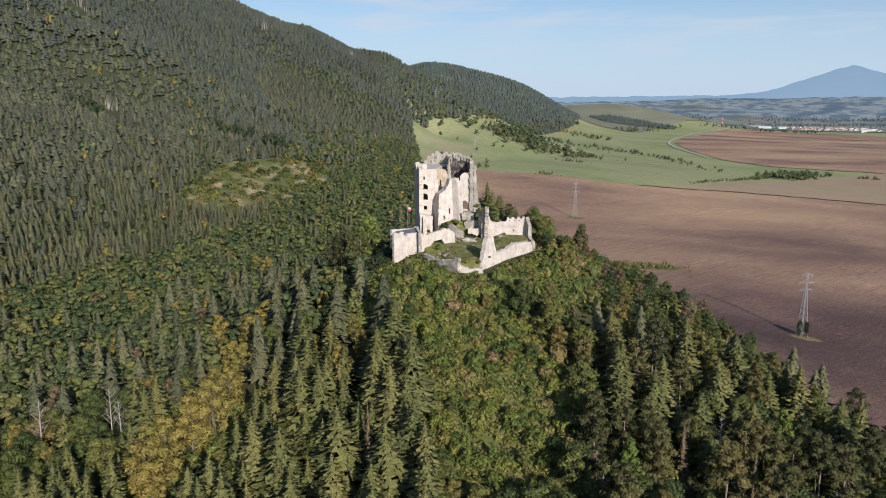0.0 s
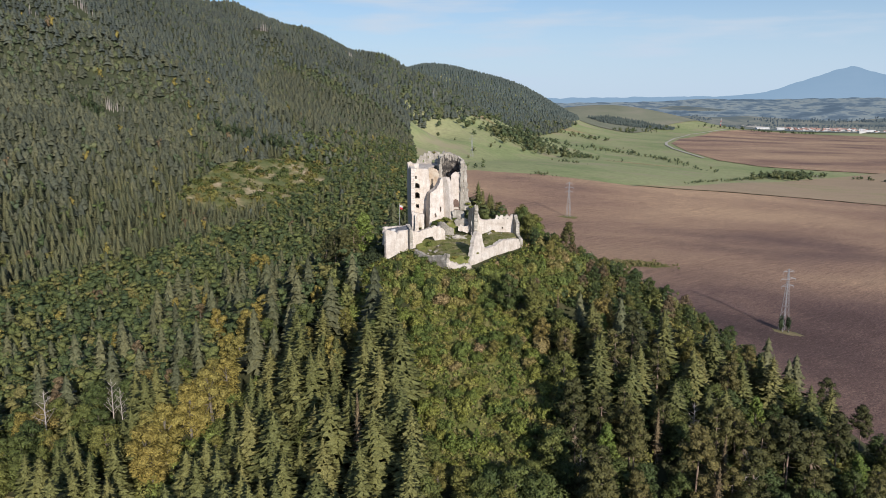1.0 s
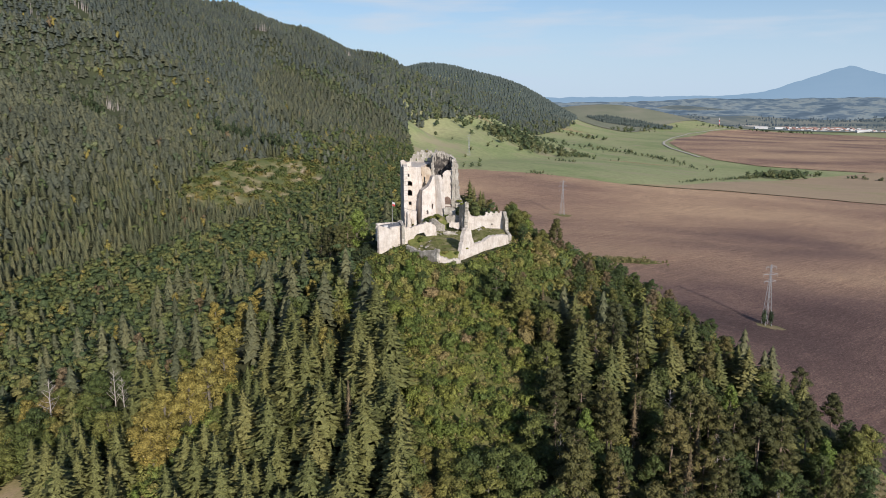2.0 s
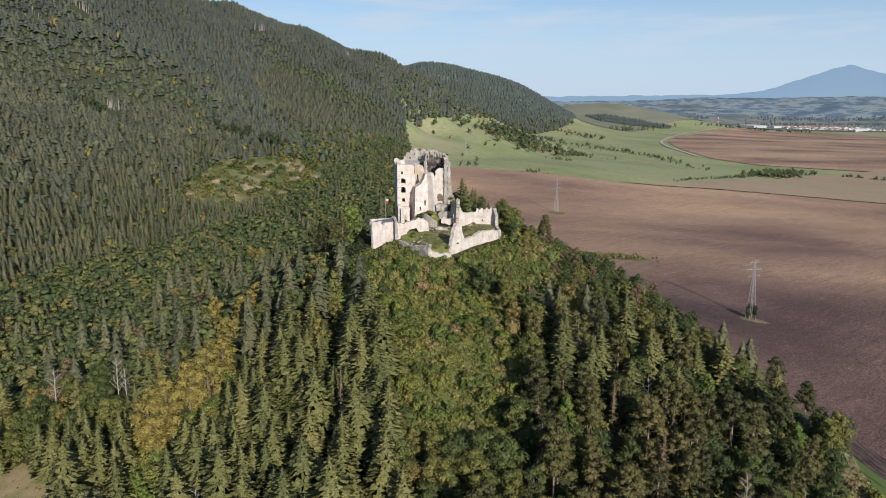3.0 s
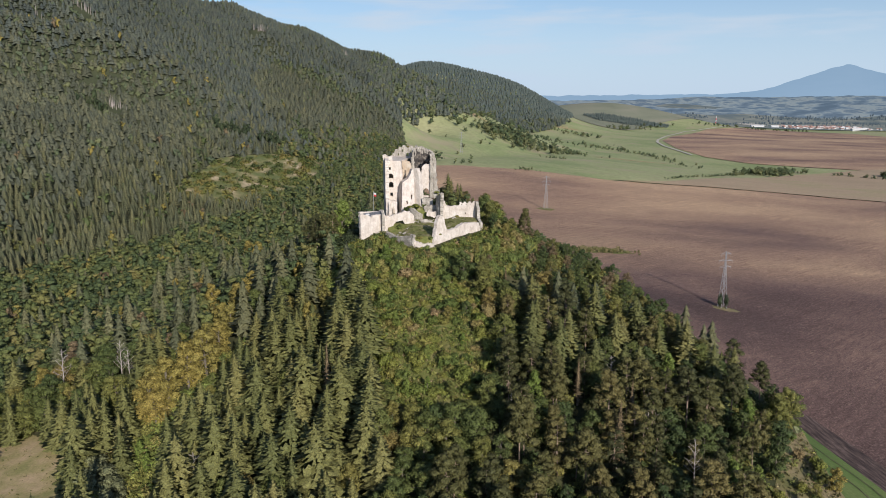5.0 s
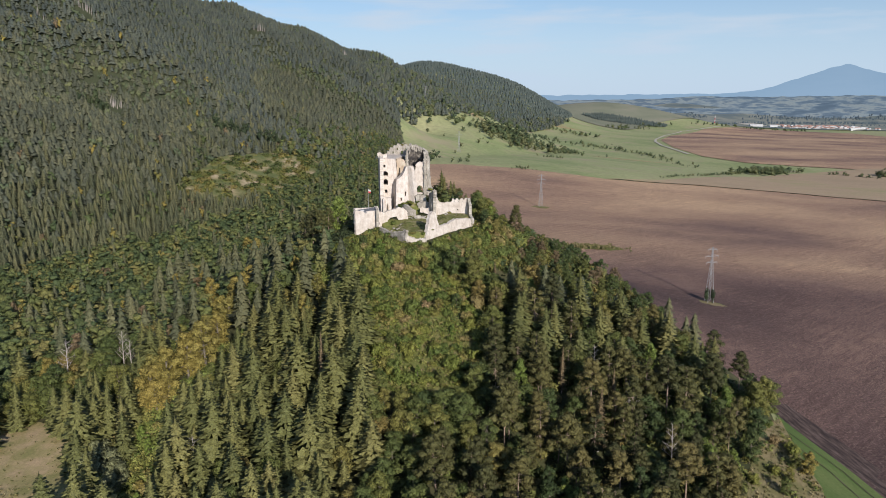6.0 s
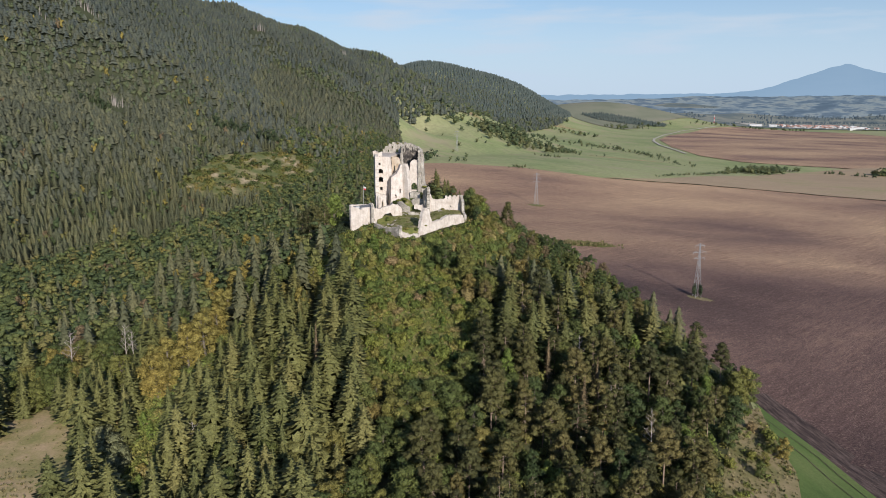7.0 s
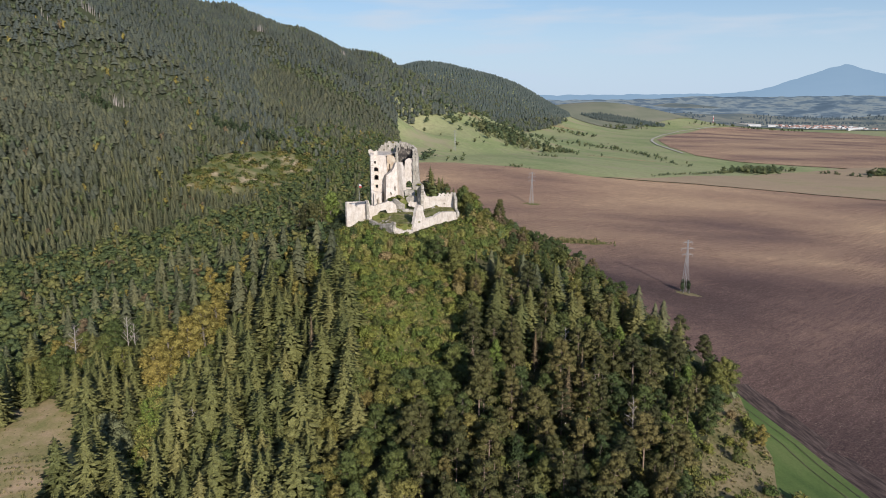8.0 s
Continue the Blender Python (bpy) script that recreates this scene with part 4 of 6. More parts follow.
# near woods: single trees
count = {k: 0 for k in "spbyrla"}
rest = {k: [] for k in "spbyr"}
X, Y = spots(-135, 130, -215, 135, 6.2, 3)
keep = wooded(X, Y)
for x, y in sorted(zip(X[keep], Y[keep]), key=lambda q: q[1]):
    if np.min((MX - x) ** 2 + (MY - y) ** 2) < 13:
        continue
    if poly_in(x, y, [(-48, 13), (-29, 10), (-29, 52), (-46, 50)]) or poly_in(x, y, [(-92, -116), (-72, -116), (-68, -76), (-90, -74)]):
        continue
    if poly_in(x, y, [(-36, -22), (-32, 6), (24, 18), (34, 40), (44, 24), (30, -12), (14, -20), (-4, -17), (-20, -16)]):
        continue
    crest = poly_in(x, y, [(-36, -24), (-20, 8), (-2, -6), (26, 12), (34, 44), (44, 20), (28, -20), (0, -24)])
    ridge = x > 20 + 0.1 * (y + 100) or (x > 4 and y < -98)
    stand = -96 < x < -14 and y < -24 and y + 0.75 * x < -40
    u = rng.random()
    if poly_in(x, y, [(-96, -66), (-90, -84), (-72, -80), (-60, -56), (-58, -22), (-66, -36), (-84, -62)]):
        kind, h = "b", rng.uniform(4, 6.5)
    elif y > 0 and x > 20:
        kind, h = ("b" if u < 0.9 else "r", rng.uniform(5, 9))
    elif crest:
        kind, h = ("b", rng.uniform(2.5, 5.5))
    elif poly_in(x, y, FRINGE):
        if u < 0.55:
            continue
        kind, h = "b" if u < 0.9 else "r", rng.uniform(1.8, 4.5)
    elif ridge:
        kind = "p" if u < (0.25 if y > -62 else 0.6) else "s" if u < 0.61 else "b" if u < 0.96 else "l"
        if y > -25:
            kind = "b" if u < 0.94 else "r"
        h = rng.uniform(11, 19) if kind in "ps" else rng.uniform(7, 13)
        if y > -25:
            h *= 0.72
    elif stand:
        kind = "s" if u < 0.8 else "b" if u < 0.99 else "y"
        h = rng.uniform(11, 23) if kind == "s" else rng.uniform(8, 13)
    else:
        kind = "s" if u < (0.06 if x > -12 else 0.2) else "b" if u < 0.975 else "y" if u < 0.99 else "r"
        h = rng.uniform(13, 20) if kind == "s" else rng.uniform(8, 14)
    if kind == "b" and x > 18 and count["a"] < 280 and rng.random() < 0.72:
        kind = "a"
    if count[kind] < (255 if kind == "b" else 290) or kind == "l":
        count[kind] += 1
        plant(kind, x, y, h, rng, 1.34 if kind == "s" else 1.18 if kind in "ba" else 1.0)
    else:
        rest[kind].append((x, y, h))
X, Y = spots(-40, 190, -210, 0, 2.3, 21)
keep = poly_in(X, Y, SCRUB) | poly_in(X, Y, BANK)
low = []
total, single = int(keep.sum()), 0
for x, y in zip(X[keep], Y[keep]):
    if rng.random() < 0.04 and poly_in(x, y, SCRUB):
        plant("b" if rng.random() < 0.7 else "l", x, y, rng.uniform(3, 6.5), rng)
    elif rng.random() < 0.82 and poly_in(x, y, BANK):
        continue
    elif single < 295 and rng.random() < 420 / total:
        single += 1
        k = rng.uniform(0.6, 1.6) ** 1.5
        copy_thing(SHRUBS[rng.randrange(4)], pose(x, y, float(land(x, y)) + 0.1, 0, 0, rng.uniform(0, 360)) @ Matrix.Diagonal((k * rng.uniform(0.8, 1.3), k, k * rng.uniform(0.7, 1.2), 1)))
    else:
        if rng.random() < (0.12 if poly_in(x, y, BANK) else 0.42):
            low.append((x, y, rng.uniform(1.0, 3.2)))
X, Y = spots(-50, 48, -30, 40, 2.6, 23)
keep = poly_in(X, Y, [(-36, -22), (-34, 4), (-29, 8), (-27, 11), (-25, 13), (-19, 15), (-12, 10), (-7, 1), (2, -2), (24, 20), (34, 40), (44, 24), (30, -12), (14, -20), (-4, -17), (-20, -16)])
for x, y in zip(X[keep], Y[keep]):
    close = poly_in(x, y, [(-32, 16), (-16, 16), (-7, 1), (3, -1), (24, 20), (28, 12), (4, -9), (-8, -8), (-18, 2), (-32, 2)])
    k = rng.uniform(0.45, 0.95) if close else rng.uniform(0.8, 1.7)
    copy_thing(BUSHES[rng.randrange(4)], pose(x, y, float(land(x, y)), 0, 0, rng.uniform(0, 360)) @ Matrix.Diagonal((k * rng.uniform(0.9, 1.3), k, k * rng.uniform(0.9, 1.3), 1)))
for group in PROTO.values():
    for ob in group:
        for o in (*ob.children_recursive, ob):
            bpy.data.objects.remove(o)
for ob in SHRUBS + BUSHES:
    bpy.data.objects.remove(ob)
X, Y = spots(10, 112, -200, 60, 4.2, 24)
keep = wooded(X, Y) & (X > 16 + 0.1 * (Y + 100))
thicket("undergrowth", "dark green undergrowth below the pines", "undergrowth", "brush", M_LEAF, [(x, y, rng.uniform(1.8, 4.5)) for x, y in zip(X[keep], Y[keep])], 16)
X, Y = spots(-52, -27, 12, 56, 2.0, 36)
keep = poly_in(X, Y, [(-50, 14), (-29, 14), (-29.5, 30), (-24, 40), (-24, 54), (-46, 54)])
# The castle's shade on this hollow is put into the leaf colour.
thicket("hollow_brush", "undergrowth in the hollow beside the tower, dark leaves standing for shade", "undergrowth", "brush", M_COPSESHADE, [(x, y, rng.uniform(1.4, 3.4)) for x, y in zip(X[keep], Y[keep])], 37)
X, Y = spots(-100, -56, -130, -20, 2.6, 26)
keep = ~poly_in(X, Y, CLEARING) & poly_in(X, Y, [(-100, -72), (-92, -118), (-72, -124), (-66, -86), (-57, -56), (-56, -24), (-66, -34), (-88, -62)])
thicket("meadow_edge_brush", "grey-green and yellowish brush along the meadow edge", "brush", "brush", M_BUSH, [(x, y, rng.uniform(1.4, 4.2)) for x, y in zip(X[keep], Y[keep])], 18)
thicket("low_brush", "low yellowish green brush on the open slope", "brush", "brush", M_SHRUB, low, 12)
X, Y = spots(-40, 190, -210, 0, 1.5, 22)
keep = poly_in(X, Y, SCRUB) | poly_in(X, Y, BANK)
thicket("grass_tussocks", "tall dry grass and weeds on the slope", "grass", "tuft", M_WEED, [(x, y, rng.uniform(0.5, 1.2)) for x, y in zip(X[keep], Y[keep])], 9)

X, Y = spots(-40, 190, -210, 0, 1.25, 32)
keep = (poly_in(X, Y, SCRUB) | (poly_in(X, Y, BANK) & (wave(X, Y, 9) > 0.4))) & (wave(X, Y, 13) + 0.6 * wave(Y, X, 5) > -0.75)
thicket("slope_weeds", "waist-high olive and yellowish weeds over the open slope", "weeds", "weeds", M_BUSH, [(x, y, rng.uniform(0.8, 2.0)) for x, y in zip(X[keep], Y[keep])], 33)
X, Y = spots(-44, 46, -30, 44, 1.1, 34)
keep = poly_in(X, Y, [(-36, -22), (-46, 4), (-40, 20), (-29, 18), (-26, 15), (-18, 20), (-15.6, 12), (-7, 0), (2, -1), (21, 22), (22, 34), (34, 40), (44, 24), (30, -12), (14, -20), (-4, -17), (-20, -16)])
thicket("foot_weeds", "dry grass and weeds at the foot of the castle walls", "weeds", "weeds", M_SHRUB, [(x, y, rng.uniform(1.1, 2.4)) for x, y in zip(X[keep], Y[keep])], 35)

X, Y = np.meshgrid(np.arange(-150, -74, 1.7), np.arange(-185, -84, 3.2))
r = np.random.RandomState(2)
X, Y = (X + r.uniform(-0.3, 0.3, X.shape)).ravel(), (Y + 0.12 * X + r.uniform(-0.3, 0.3, X.shape)).ravel()
keep = poly_in(X + 6, Y + 3, CLEARING) & poly_in(X + 4, Y, CLEARING)
XM, YM = spots(-160, -66, -186, -50, 2.3, 38)
on = poly_in(XM, YM, [(-160, -64), (-122, -66), (-103, -76), (-84, -112), (-72, -186), (-160, -186)])
thicket("meadow_tussocks", "uneven tussocks of dry grass on the meadow", "grass", "tuft", M_WEED, [(x, y, rng.uniform(0.5, 0.95)) for x, y in zip(XM[on], YM[on])], 39)
thicket("seedling_rows", "rows of small pale seedlings in the dry meadow", "seedlings", "tuft", M_WEED, [(x, y, rng.uniform(0.8, 1.25)) for x, y in zip(X[keep], Y[keep])], 17)

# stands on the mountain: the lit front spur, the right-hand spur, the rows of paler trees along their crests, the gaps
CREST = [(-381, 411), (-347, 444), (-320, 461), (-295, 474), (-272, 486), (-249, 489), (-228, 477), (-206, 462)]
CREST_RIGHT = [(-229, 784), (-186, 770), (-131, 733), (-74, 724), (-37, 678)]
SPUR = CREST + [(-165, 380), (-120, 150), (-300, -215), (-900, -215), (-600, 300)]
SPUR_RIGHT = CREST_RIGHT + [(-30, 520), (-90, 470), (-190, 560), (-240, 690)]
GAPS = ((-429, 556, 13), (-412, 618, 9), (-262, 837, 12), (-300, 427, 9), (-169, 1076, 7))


def near_line(x, y, pts):
    """How far a point of the plan lies from a line of points."""
    best = 1e9
    for (ax, ay), (bx, by) in zip(pts, pts[1:]):
        dx, dy = bx - ax, by - ay
        f = min(1, max(0, ((x - ax) * dx + (y - ay) * dy) / (dx * dx + dy * dy)))
        best = min(best, math.hypot(x - ax - f * dx, y - ay - f * dy))
    return best


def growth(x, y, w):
    """What grows at a place on the mountain: s spruce tinted blue for haze, o olive spruce with less of it, b
    broadleaf; None in a gap.
    """
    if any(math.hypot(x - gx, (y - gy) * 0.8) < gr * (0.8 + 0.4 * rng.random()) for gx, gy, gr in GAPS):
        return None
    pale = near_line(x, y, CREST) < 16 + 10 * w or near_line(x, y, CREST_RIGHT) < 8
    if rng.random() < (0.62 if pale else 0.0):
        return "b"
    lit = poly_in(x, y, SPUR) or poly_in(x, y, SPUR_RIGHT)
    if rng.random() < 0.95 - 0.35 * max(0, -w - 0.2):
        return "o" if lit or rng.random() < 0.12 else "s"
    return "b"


# the valley and the foot of the mountain
X, Y = spots(-420, 40, -215, 620, 5.2, 5)
keep = wooded(X, Y) & ~((X > -135) & (Y < 135))
bushes, hill = [], {"s": [], "o": [], "b": []}
for x, y in zip(X[keep], Y[keep]):
    up = -(x + 260) * 0.873 + (y - 120) * 0.489
    u = rng.random()
    if poly_in(x, y, FELLED):
        for _ in range(3):
            if rng.random() < 0.55:
                bushes.append((x + rng.uniform(-2.5, 2.5), y + rng.uniform(-2.5, 2.5), 1.5 + 6 * rng.random() ** 2.2))
        continue
    conifer = 0.9 if up > -30 and x < -118 - 0.1 * (y - 100) else 0.1
    kind = "s" if u < conifer else "b" if u < 0.985 else "y" if u < 0.993 else "r"
    h = rng.uniform(8, 14) if kind == "s" else rng.uniform(8, 14)
    if up + rng.gauss(0, 45) > 70 and kind in "sb":
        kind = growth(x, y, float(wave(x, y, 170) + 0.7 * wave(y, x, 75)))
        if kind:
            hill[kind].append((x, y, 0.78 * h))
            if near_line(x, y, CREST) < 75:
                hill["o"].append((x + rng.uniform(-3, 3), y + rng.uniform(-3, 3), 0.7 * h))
    else:
        rest[kind].append((x, y, h))
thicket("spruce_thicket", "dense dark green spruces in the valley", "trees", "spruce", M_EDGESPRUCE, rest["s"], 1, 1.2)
thicket("broadleaf_thicket", "mixed green broadleaf woods in the valley", "trees", "broad", M_VALLEY, rest["b"], 2, 1.45)
thicket("felled_slope_bushes", "green bushes growing back on the felled slope", "bushes", "brush", M_LEAF, bushes, 15)
thicket("autumn_thicket", "yellow and ochre trees among the woods", "trees", "broad", M_AUTUMN, rest["y"], 3)
thicket("rusty_thicket", "rust-coloured trees among the woods", "trees", "broad", M_RUST, rest["r"], 10)
if rest["p"]:
    thicket("pine_thicket", "dark pines on the ridge", "trees", "pine", M_PINE, rest["p"], 4)

# the mountain, and the wooded hill behind
fars = hill
X, Y = spots(-1100, 0, -215, 1420, 4.9, 6)
keep = wooded(X, Y) & ~((X > -420) & (Y < 620)) & (X > -0.72 * (Y + 300) - 60) & (-(X + 260) * 0.873 + (Y - 120) * 0.489 < 1.04 * np.interp((X + 260) * 0.489 + (Y - 120) * 0.873, (0, 375, 549, 841, 1047, 1300), (620, 600, 596, 483, 425, 380)))
S, D = (X + 260) * 0.489 + (Y - 120) * 0.873, -(X + 260) * 0.873 + (Y - 120) * 0.489
spur = np.exp(-(((S - 300) * 0.455 + (D - 247) * 0.89 + 12) / 34) ** 2) + np.exp(-((S - 625) / 34) ** 2) * smooth(420, 300, D)
W = wave(X, Y, 170) + 0.7 * wave(Y, X, 75) + 0.25 - 0.8 * spur
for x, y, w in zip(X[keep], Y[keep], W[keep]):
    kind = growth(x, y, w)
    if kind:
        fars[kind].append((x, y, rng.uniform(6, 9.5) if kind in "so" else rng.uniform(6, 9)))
behind = []
X, Y = spots(-330, 520, 1700, 2500, 8.5, 8)
keep = (bell(X, Y, -60, 2120, 240, 420) + 0.6 * bell(X, Y, 240, 2260, 190, 420) > 0.24)
for x, y in zip(X[keep], Y[keep]):
    behind.append((x, y, rng.uniform(10, 16)))
X, Y = spots(-160, 400, 800, 1950, 7, 14)
keep = poly_in(X, Y, [(-120, 900), (-58, 800), (-30, 905), (10, 945), (56, 1040), (80, 1150), (150, 1400), (300, 1700), (380, 1900), (-160, 1950)]) & (wave(X, Y, 90) > -0.9 + 0.5 * smooth(1150, 1500, Y) * smooth(-60, 200, X))
for x, y in zip(X[keep], Y[keep]):
    fars["s" if rng.random() < 0.6 else "b"].append((x, y, rng.uniform(8, 14)))
X, Y = spots(520, 1000, 2250, 2760, 8, 9)
keep = poly_in(X, Y, [(540, 2600), (620, 2640), (720, 2560), (830, 2450), (800, 2390), (680, 2420), (580, 2500)])
behind += [(x, y, rng.uniform(9, 14)) for x, y in zip(X[keep], Y[keep])]
thicket("hill_spruces", "spruce forest on the hill behind, coloured blue for haze", "forest", "hill", M_HILLWOOD, behind, 7)
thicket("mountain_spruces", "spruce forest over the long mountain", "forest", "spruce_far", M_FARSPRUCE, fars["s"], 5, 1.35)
thicket("olive_spruces", "olive spruce stand on the sunlit spurs, painted with less haze blue", "forest", "spruce_far", M_OLIVE, fars["o"], 25, 1.35)
dark = [(gx + rng.gauss(0, 7), gy + rng.gauss(0, 5), rng.uniform(13, 18)) for gx, gy in ((-209, 466), (-187, 471), (-160, 470), (-318, 420)) for _ in range(9)]
thicket("dark_copse", "tall dark green trees above the felled slope", "trees", "broad", M_COPSESHADE, dark, 27)
gap_stems = [(gx + rng.gauss(0, gr * 0.5), gy + gr * rng.uniform(0.5, 1.1), rng.uniform(8, 13)) for gx, gy, gr in GAPS for _ in range(16)]
thicket("bare_stems", "bare pale stems at the edges of the forest gaps", "trees", "stems", M_DEADBARK, gap_stems, 28)
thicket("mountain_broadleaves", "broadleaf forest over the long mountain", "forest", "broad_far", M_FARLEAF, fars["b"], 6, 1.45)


# ---- castle ----
def part(name, bm, material, parent, label=""):
    me = bpy.data.meshes.new(name)
    bm.to_mesh(me)
    bm.free()
    me.materials.append(material)
    ob = new(name, me)
    ob.parent = parent
    if label:
        ob["label"] = label
    return ob


def slab(name, a, b, outline, thick, material, parent, holes=(), batter=0.0, z0=0.0, jag=0.3):
    """A standing piece of ruined wall: its face runs from a towards b on the plan, outline in metres along it and height;
    batter: how far its foot comes forward for each metre down from z0."""
    rng = random.Random(sum(map(ord, name)) + int(100 * outline[0][1]))
    A = Vector((*a, 0))
    d = (Vector((*b, 0)) - A).normalized()
    n = Vector((d.y, -d.x, 0))
    bm = bmesh.new()
    foot = min(z for _, z in outline)

    def ring(pts, rough):
        loop = []
        for (s, z), (s2, z2) in zip(pts, pts[1:] + pts[:1]):
            k = max(1, int(math.hypot(s2 - s, z2 - z) / 0.5)) if rough else 1
            for i in range(k):
                f = i / k
                q = rough if i else rough * 0.4
                loop.append(bm.verts.new((s + (s2 - s) * f + rng.uniform(-q, q), 0, z + (z2 - z) * f + rng.uniform(-q, q))))
        return [bm.edges.new((u, v)) for u, v in zip(loop, loop[1:] + loop[:1])]

    edges = ring(outline, jag)
    for h in holes:
        edges += ring(h, 0)
    bmesh.ops.triangle_fill(bm, use_beauty=True, edges=edges, normal=(0, -1, 0))
    for axis in (0, 2):
        vals = [v.co[axis] for v in bm.verts]
        lo, hi = min(vals), max(vals)
        for k in range(1, int((hi - lo) / 0.9) + 1):
            co, no = [0, 0, 0], [0, 0, 0]
            co[axis], no[axis] = lo + k * 0.9, 1
            bmesh.ops.bisect_plane(bm, geom=bm.verts[:] + bm.edges[:] + bm.faces[:], plane_co=co, plane_no=no)
    for f in bm.faces:
        if f.normal.y > 0:
            f.normal_flip()
    front = bm.faces[:]
    made = bmesh.ops.extrude_face_region(bm, geom=front)
    back = [g for g in made["geom"] if isinstance(g, bmesh.types.BMVert)]
    deep = set(back)
    bump_size = 0.05 if jag < 0.25 else 0.13 if jag < 0.45 else 0.3
    for v in bm.verts:
        s, z = v.co.x, v.co.z
        p = noise.noise(Vector((s * 0.7, z * 0.7, thick + len(name)))) * bump_size + noise.noise(Vector((s * 2, z * 2, 3.0))) * bump_size * 0.5
        y = (p if v not in deep else thick + p) - batter * (z0 - z) * (1 if v not in deep else 0.3)
        v.co = A + d * s - n * y + Vector((0, 0, z))
    bmesh.ops.recalc_face_normals(bm, faces=bm.faces[:])
    return part(name, bm, material, parent)


def arc_wall(name, cx, cy, r, a0, a1, z0, tops, thick, material, parent):
    """A curved piece of wall."""
    bm = bmesh.new()
    rows, n = 8, 18
    inner, outer = [], []
    for i in range(n + 1):
        w = radians(a0 + (a1 - a0) * i / n)
        top = np.interp(i / n, np.linspace(0, 1, len(tops)), tops) + 0.25 * noise.noise(Vector((i * 0.9, 0, 0)))
        for store, rr in ((outer, r), (inner, r - thick)):
            store.append([bm.verts.new((cx + math.cos(w) * (rr + 0.15 * noise.noise(Vector((i, k, 1)))), cy + math.sin(w) * (rr + 0.15 * noise.noise(Vector((i, k, 1)))), z0 + (top - z0) * k / rows)) for k in range(rows + 1)])
    for i in range(n):
        for k in range(rows):
            bm.faces.new((outer[i][k], outer[i + 1][k], outer[i + 1][k + 1], outer[i][k + 1]))
            bm.faces.new((inner[i][k], inner[i][k + 1], inner[i + 1][k + 1], inner[i + 1][k]))
        bm.faces.new((outer[i][rows], outer[i + 1][rows], inner[i + 1][rows], inner[i][rows]))
    for i in (0, n):
        for k in range(rows):
            bm.faces.new((outer[i][k], outer[i][k + 1], inner[i][k + 1], inner[i][k]))
    bmesh.ops.recalc_face_normals(bm, faces=bm.faces[:])
    return part(name, bm, material, parent)


def apse(name, cx, cy, r, z0, tops, thick, material, parent):
    """A round niche, open to the front, that leans in to a broken half dome."""
    bm = bmesh.new()
    rows, n = 16, 24
    skins = [[], []]
    for i in range(n + 1):
        w = radians(-12 + 204 * (1 - i / n))
        top = np.interp(i / n, np.linspace(0, 1, len(tops)), tops) + 0.9 * noise.noise(Vector((i * 0.8, 4, 0))) + 1.1 * noise.noise(Vector((i * 2.3, 9, 0)))
        for store, out in zip(skins, (0, thick)):
            col = []
            for k in range(rows + 1):
                z = z0 + (top - z0) * k / rows
                lean = 1 - 0.2 * smooth(66, 76, z)
                q = (r + out) * lean + 0.5 * noise.noise(Vector((i * 0.7, k * 0.7, out)))
                col.append(bm.verts.new((cx + math.cos(w) * q, cy + math.sin(w) * q * 1.15, z)))
            store.append(col)
    a, b = skins
    for i in range(n):
        for k in range(rows):
            bm.faces.new((a[i][k], a[i + 1][k], a[i + 1][k + 1], a[i][k + 1]))
            bm.faces.new((b[i][k], b[i][k + 1], b[i + 1][k + 1], b[i + 1][k])).material_index = 1
        bm.faces.new((a[i][rows], a[i + 1][rows], b[i + 1][rows], b[i][rows])).material_index = 1
    for i in (0, n):
        for k in range(rows):
            bm.faces.new((a[i][k], a[i][k + 1], b[i][k + 1], b[i][k])).material_index = 1
    for i in range(n):
        for k in range(rows - 1 - i % 2 - (i * 7 % 3) // 2, rows):
            for f in a[i][k].link_faces:
                if a[i + 1][k + 1] in f.verts:
                    f.material_index = 1
    bmesh.ops.recalc_face_normals(bm, faces=bm.faces[:])
    ob = part(name, bm, material, parent)
    ob.data.materials.append(M_RUBBLE)
    return ob


def board(name, corners, thick, material, parent, label=""):
    """A flat plate with thickness over four corners."""
    bm = bmesh.new()
    lo = [bm.verts.new((x, y, z - thick)) for x, y, z in corners]
    hi = [bm.verts.new(c) for c in corners]
    k = len(corners)
    bm.faces.new(hi)
    bm.faces.new(lo[::-1])
    for i in range(k):
        bm.faces.new((lo[i], lo[(i + 1) % k], hi[(i + 1) % k], hi[i]))
    bmesh.ops.recalc_face_normals(bm, faces=bm.faces[:])
    return part(name, bm, material, parent, label)


def yard_height(x, y):
    z = 44.7 + 1.2 * smooth(10, 28, y) + 1.6 * smooth(3, 10, x) * smooth(10, 22, y) + 4.6 * smooth(39.5, 44, y) * smooth(6, 0, x) * smooth(-14, -10.5, x)
    z = z - 2.4 * smooth(-7.5, -12.5, x) * smooth(27, 22, y)
    return z + 0.25 * wave(x, y, 7) + 0.12 * wave(y, x, 2.3)


YARD = [(-17, 29.5), (-17.2, 25.4), (-15.6, 14.6), (-6.4, 4.6), (0.6, 4.6), (2.0, 7.2), (18.9, 25.6), (18.2, 33.8), (2.5, 36), (2, 52), (-4, 58), (-19, 52), (-19, 36)]
yard = patch("courtyard", YARD, M_YARD, 1.5)
for v in yard.data.vertices:
    v.co.z = float(yard_height(v.co.x, v.co.y))
bm = bmesh.new()
bm.from_mesh(yard.data)
rim = bmesh.ops.extrude_edge_only(bm, edges=[e for e in bm.edges if e.is_boundary])
for v in rim["geom"]:
    if isinstance(v, bmesh.types.BMVert):
        v.co.z -= 6
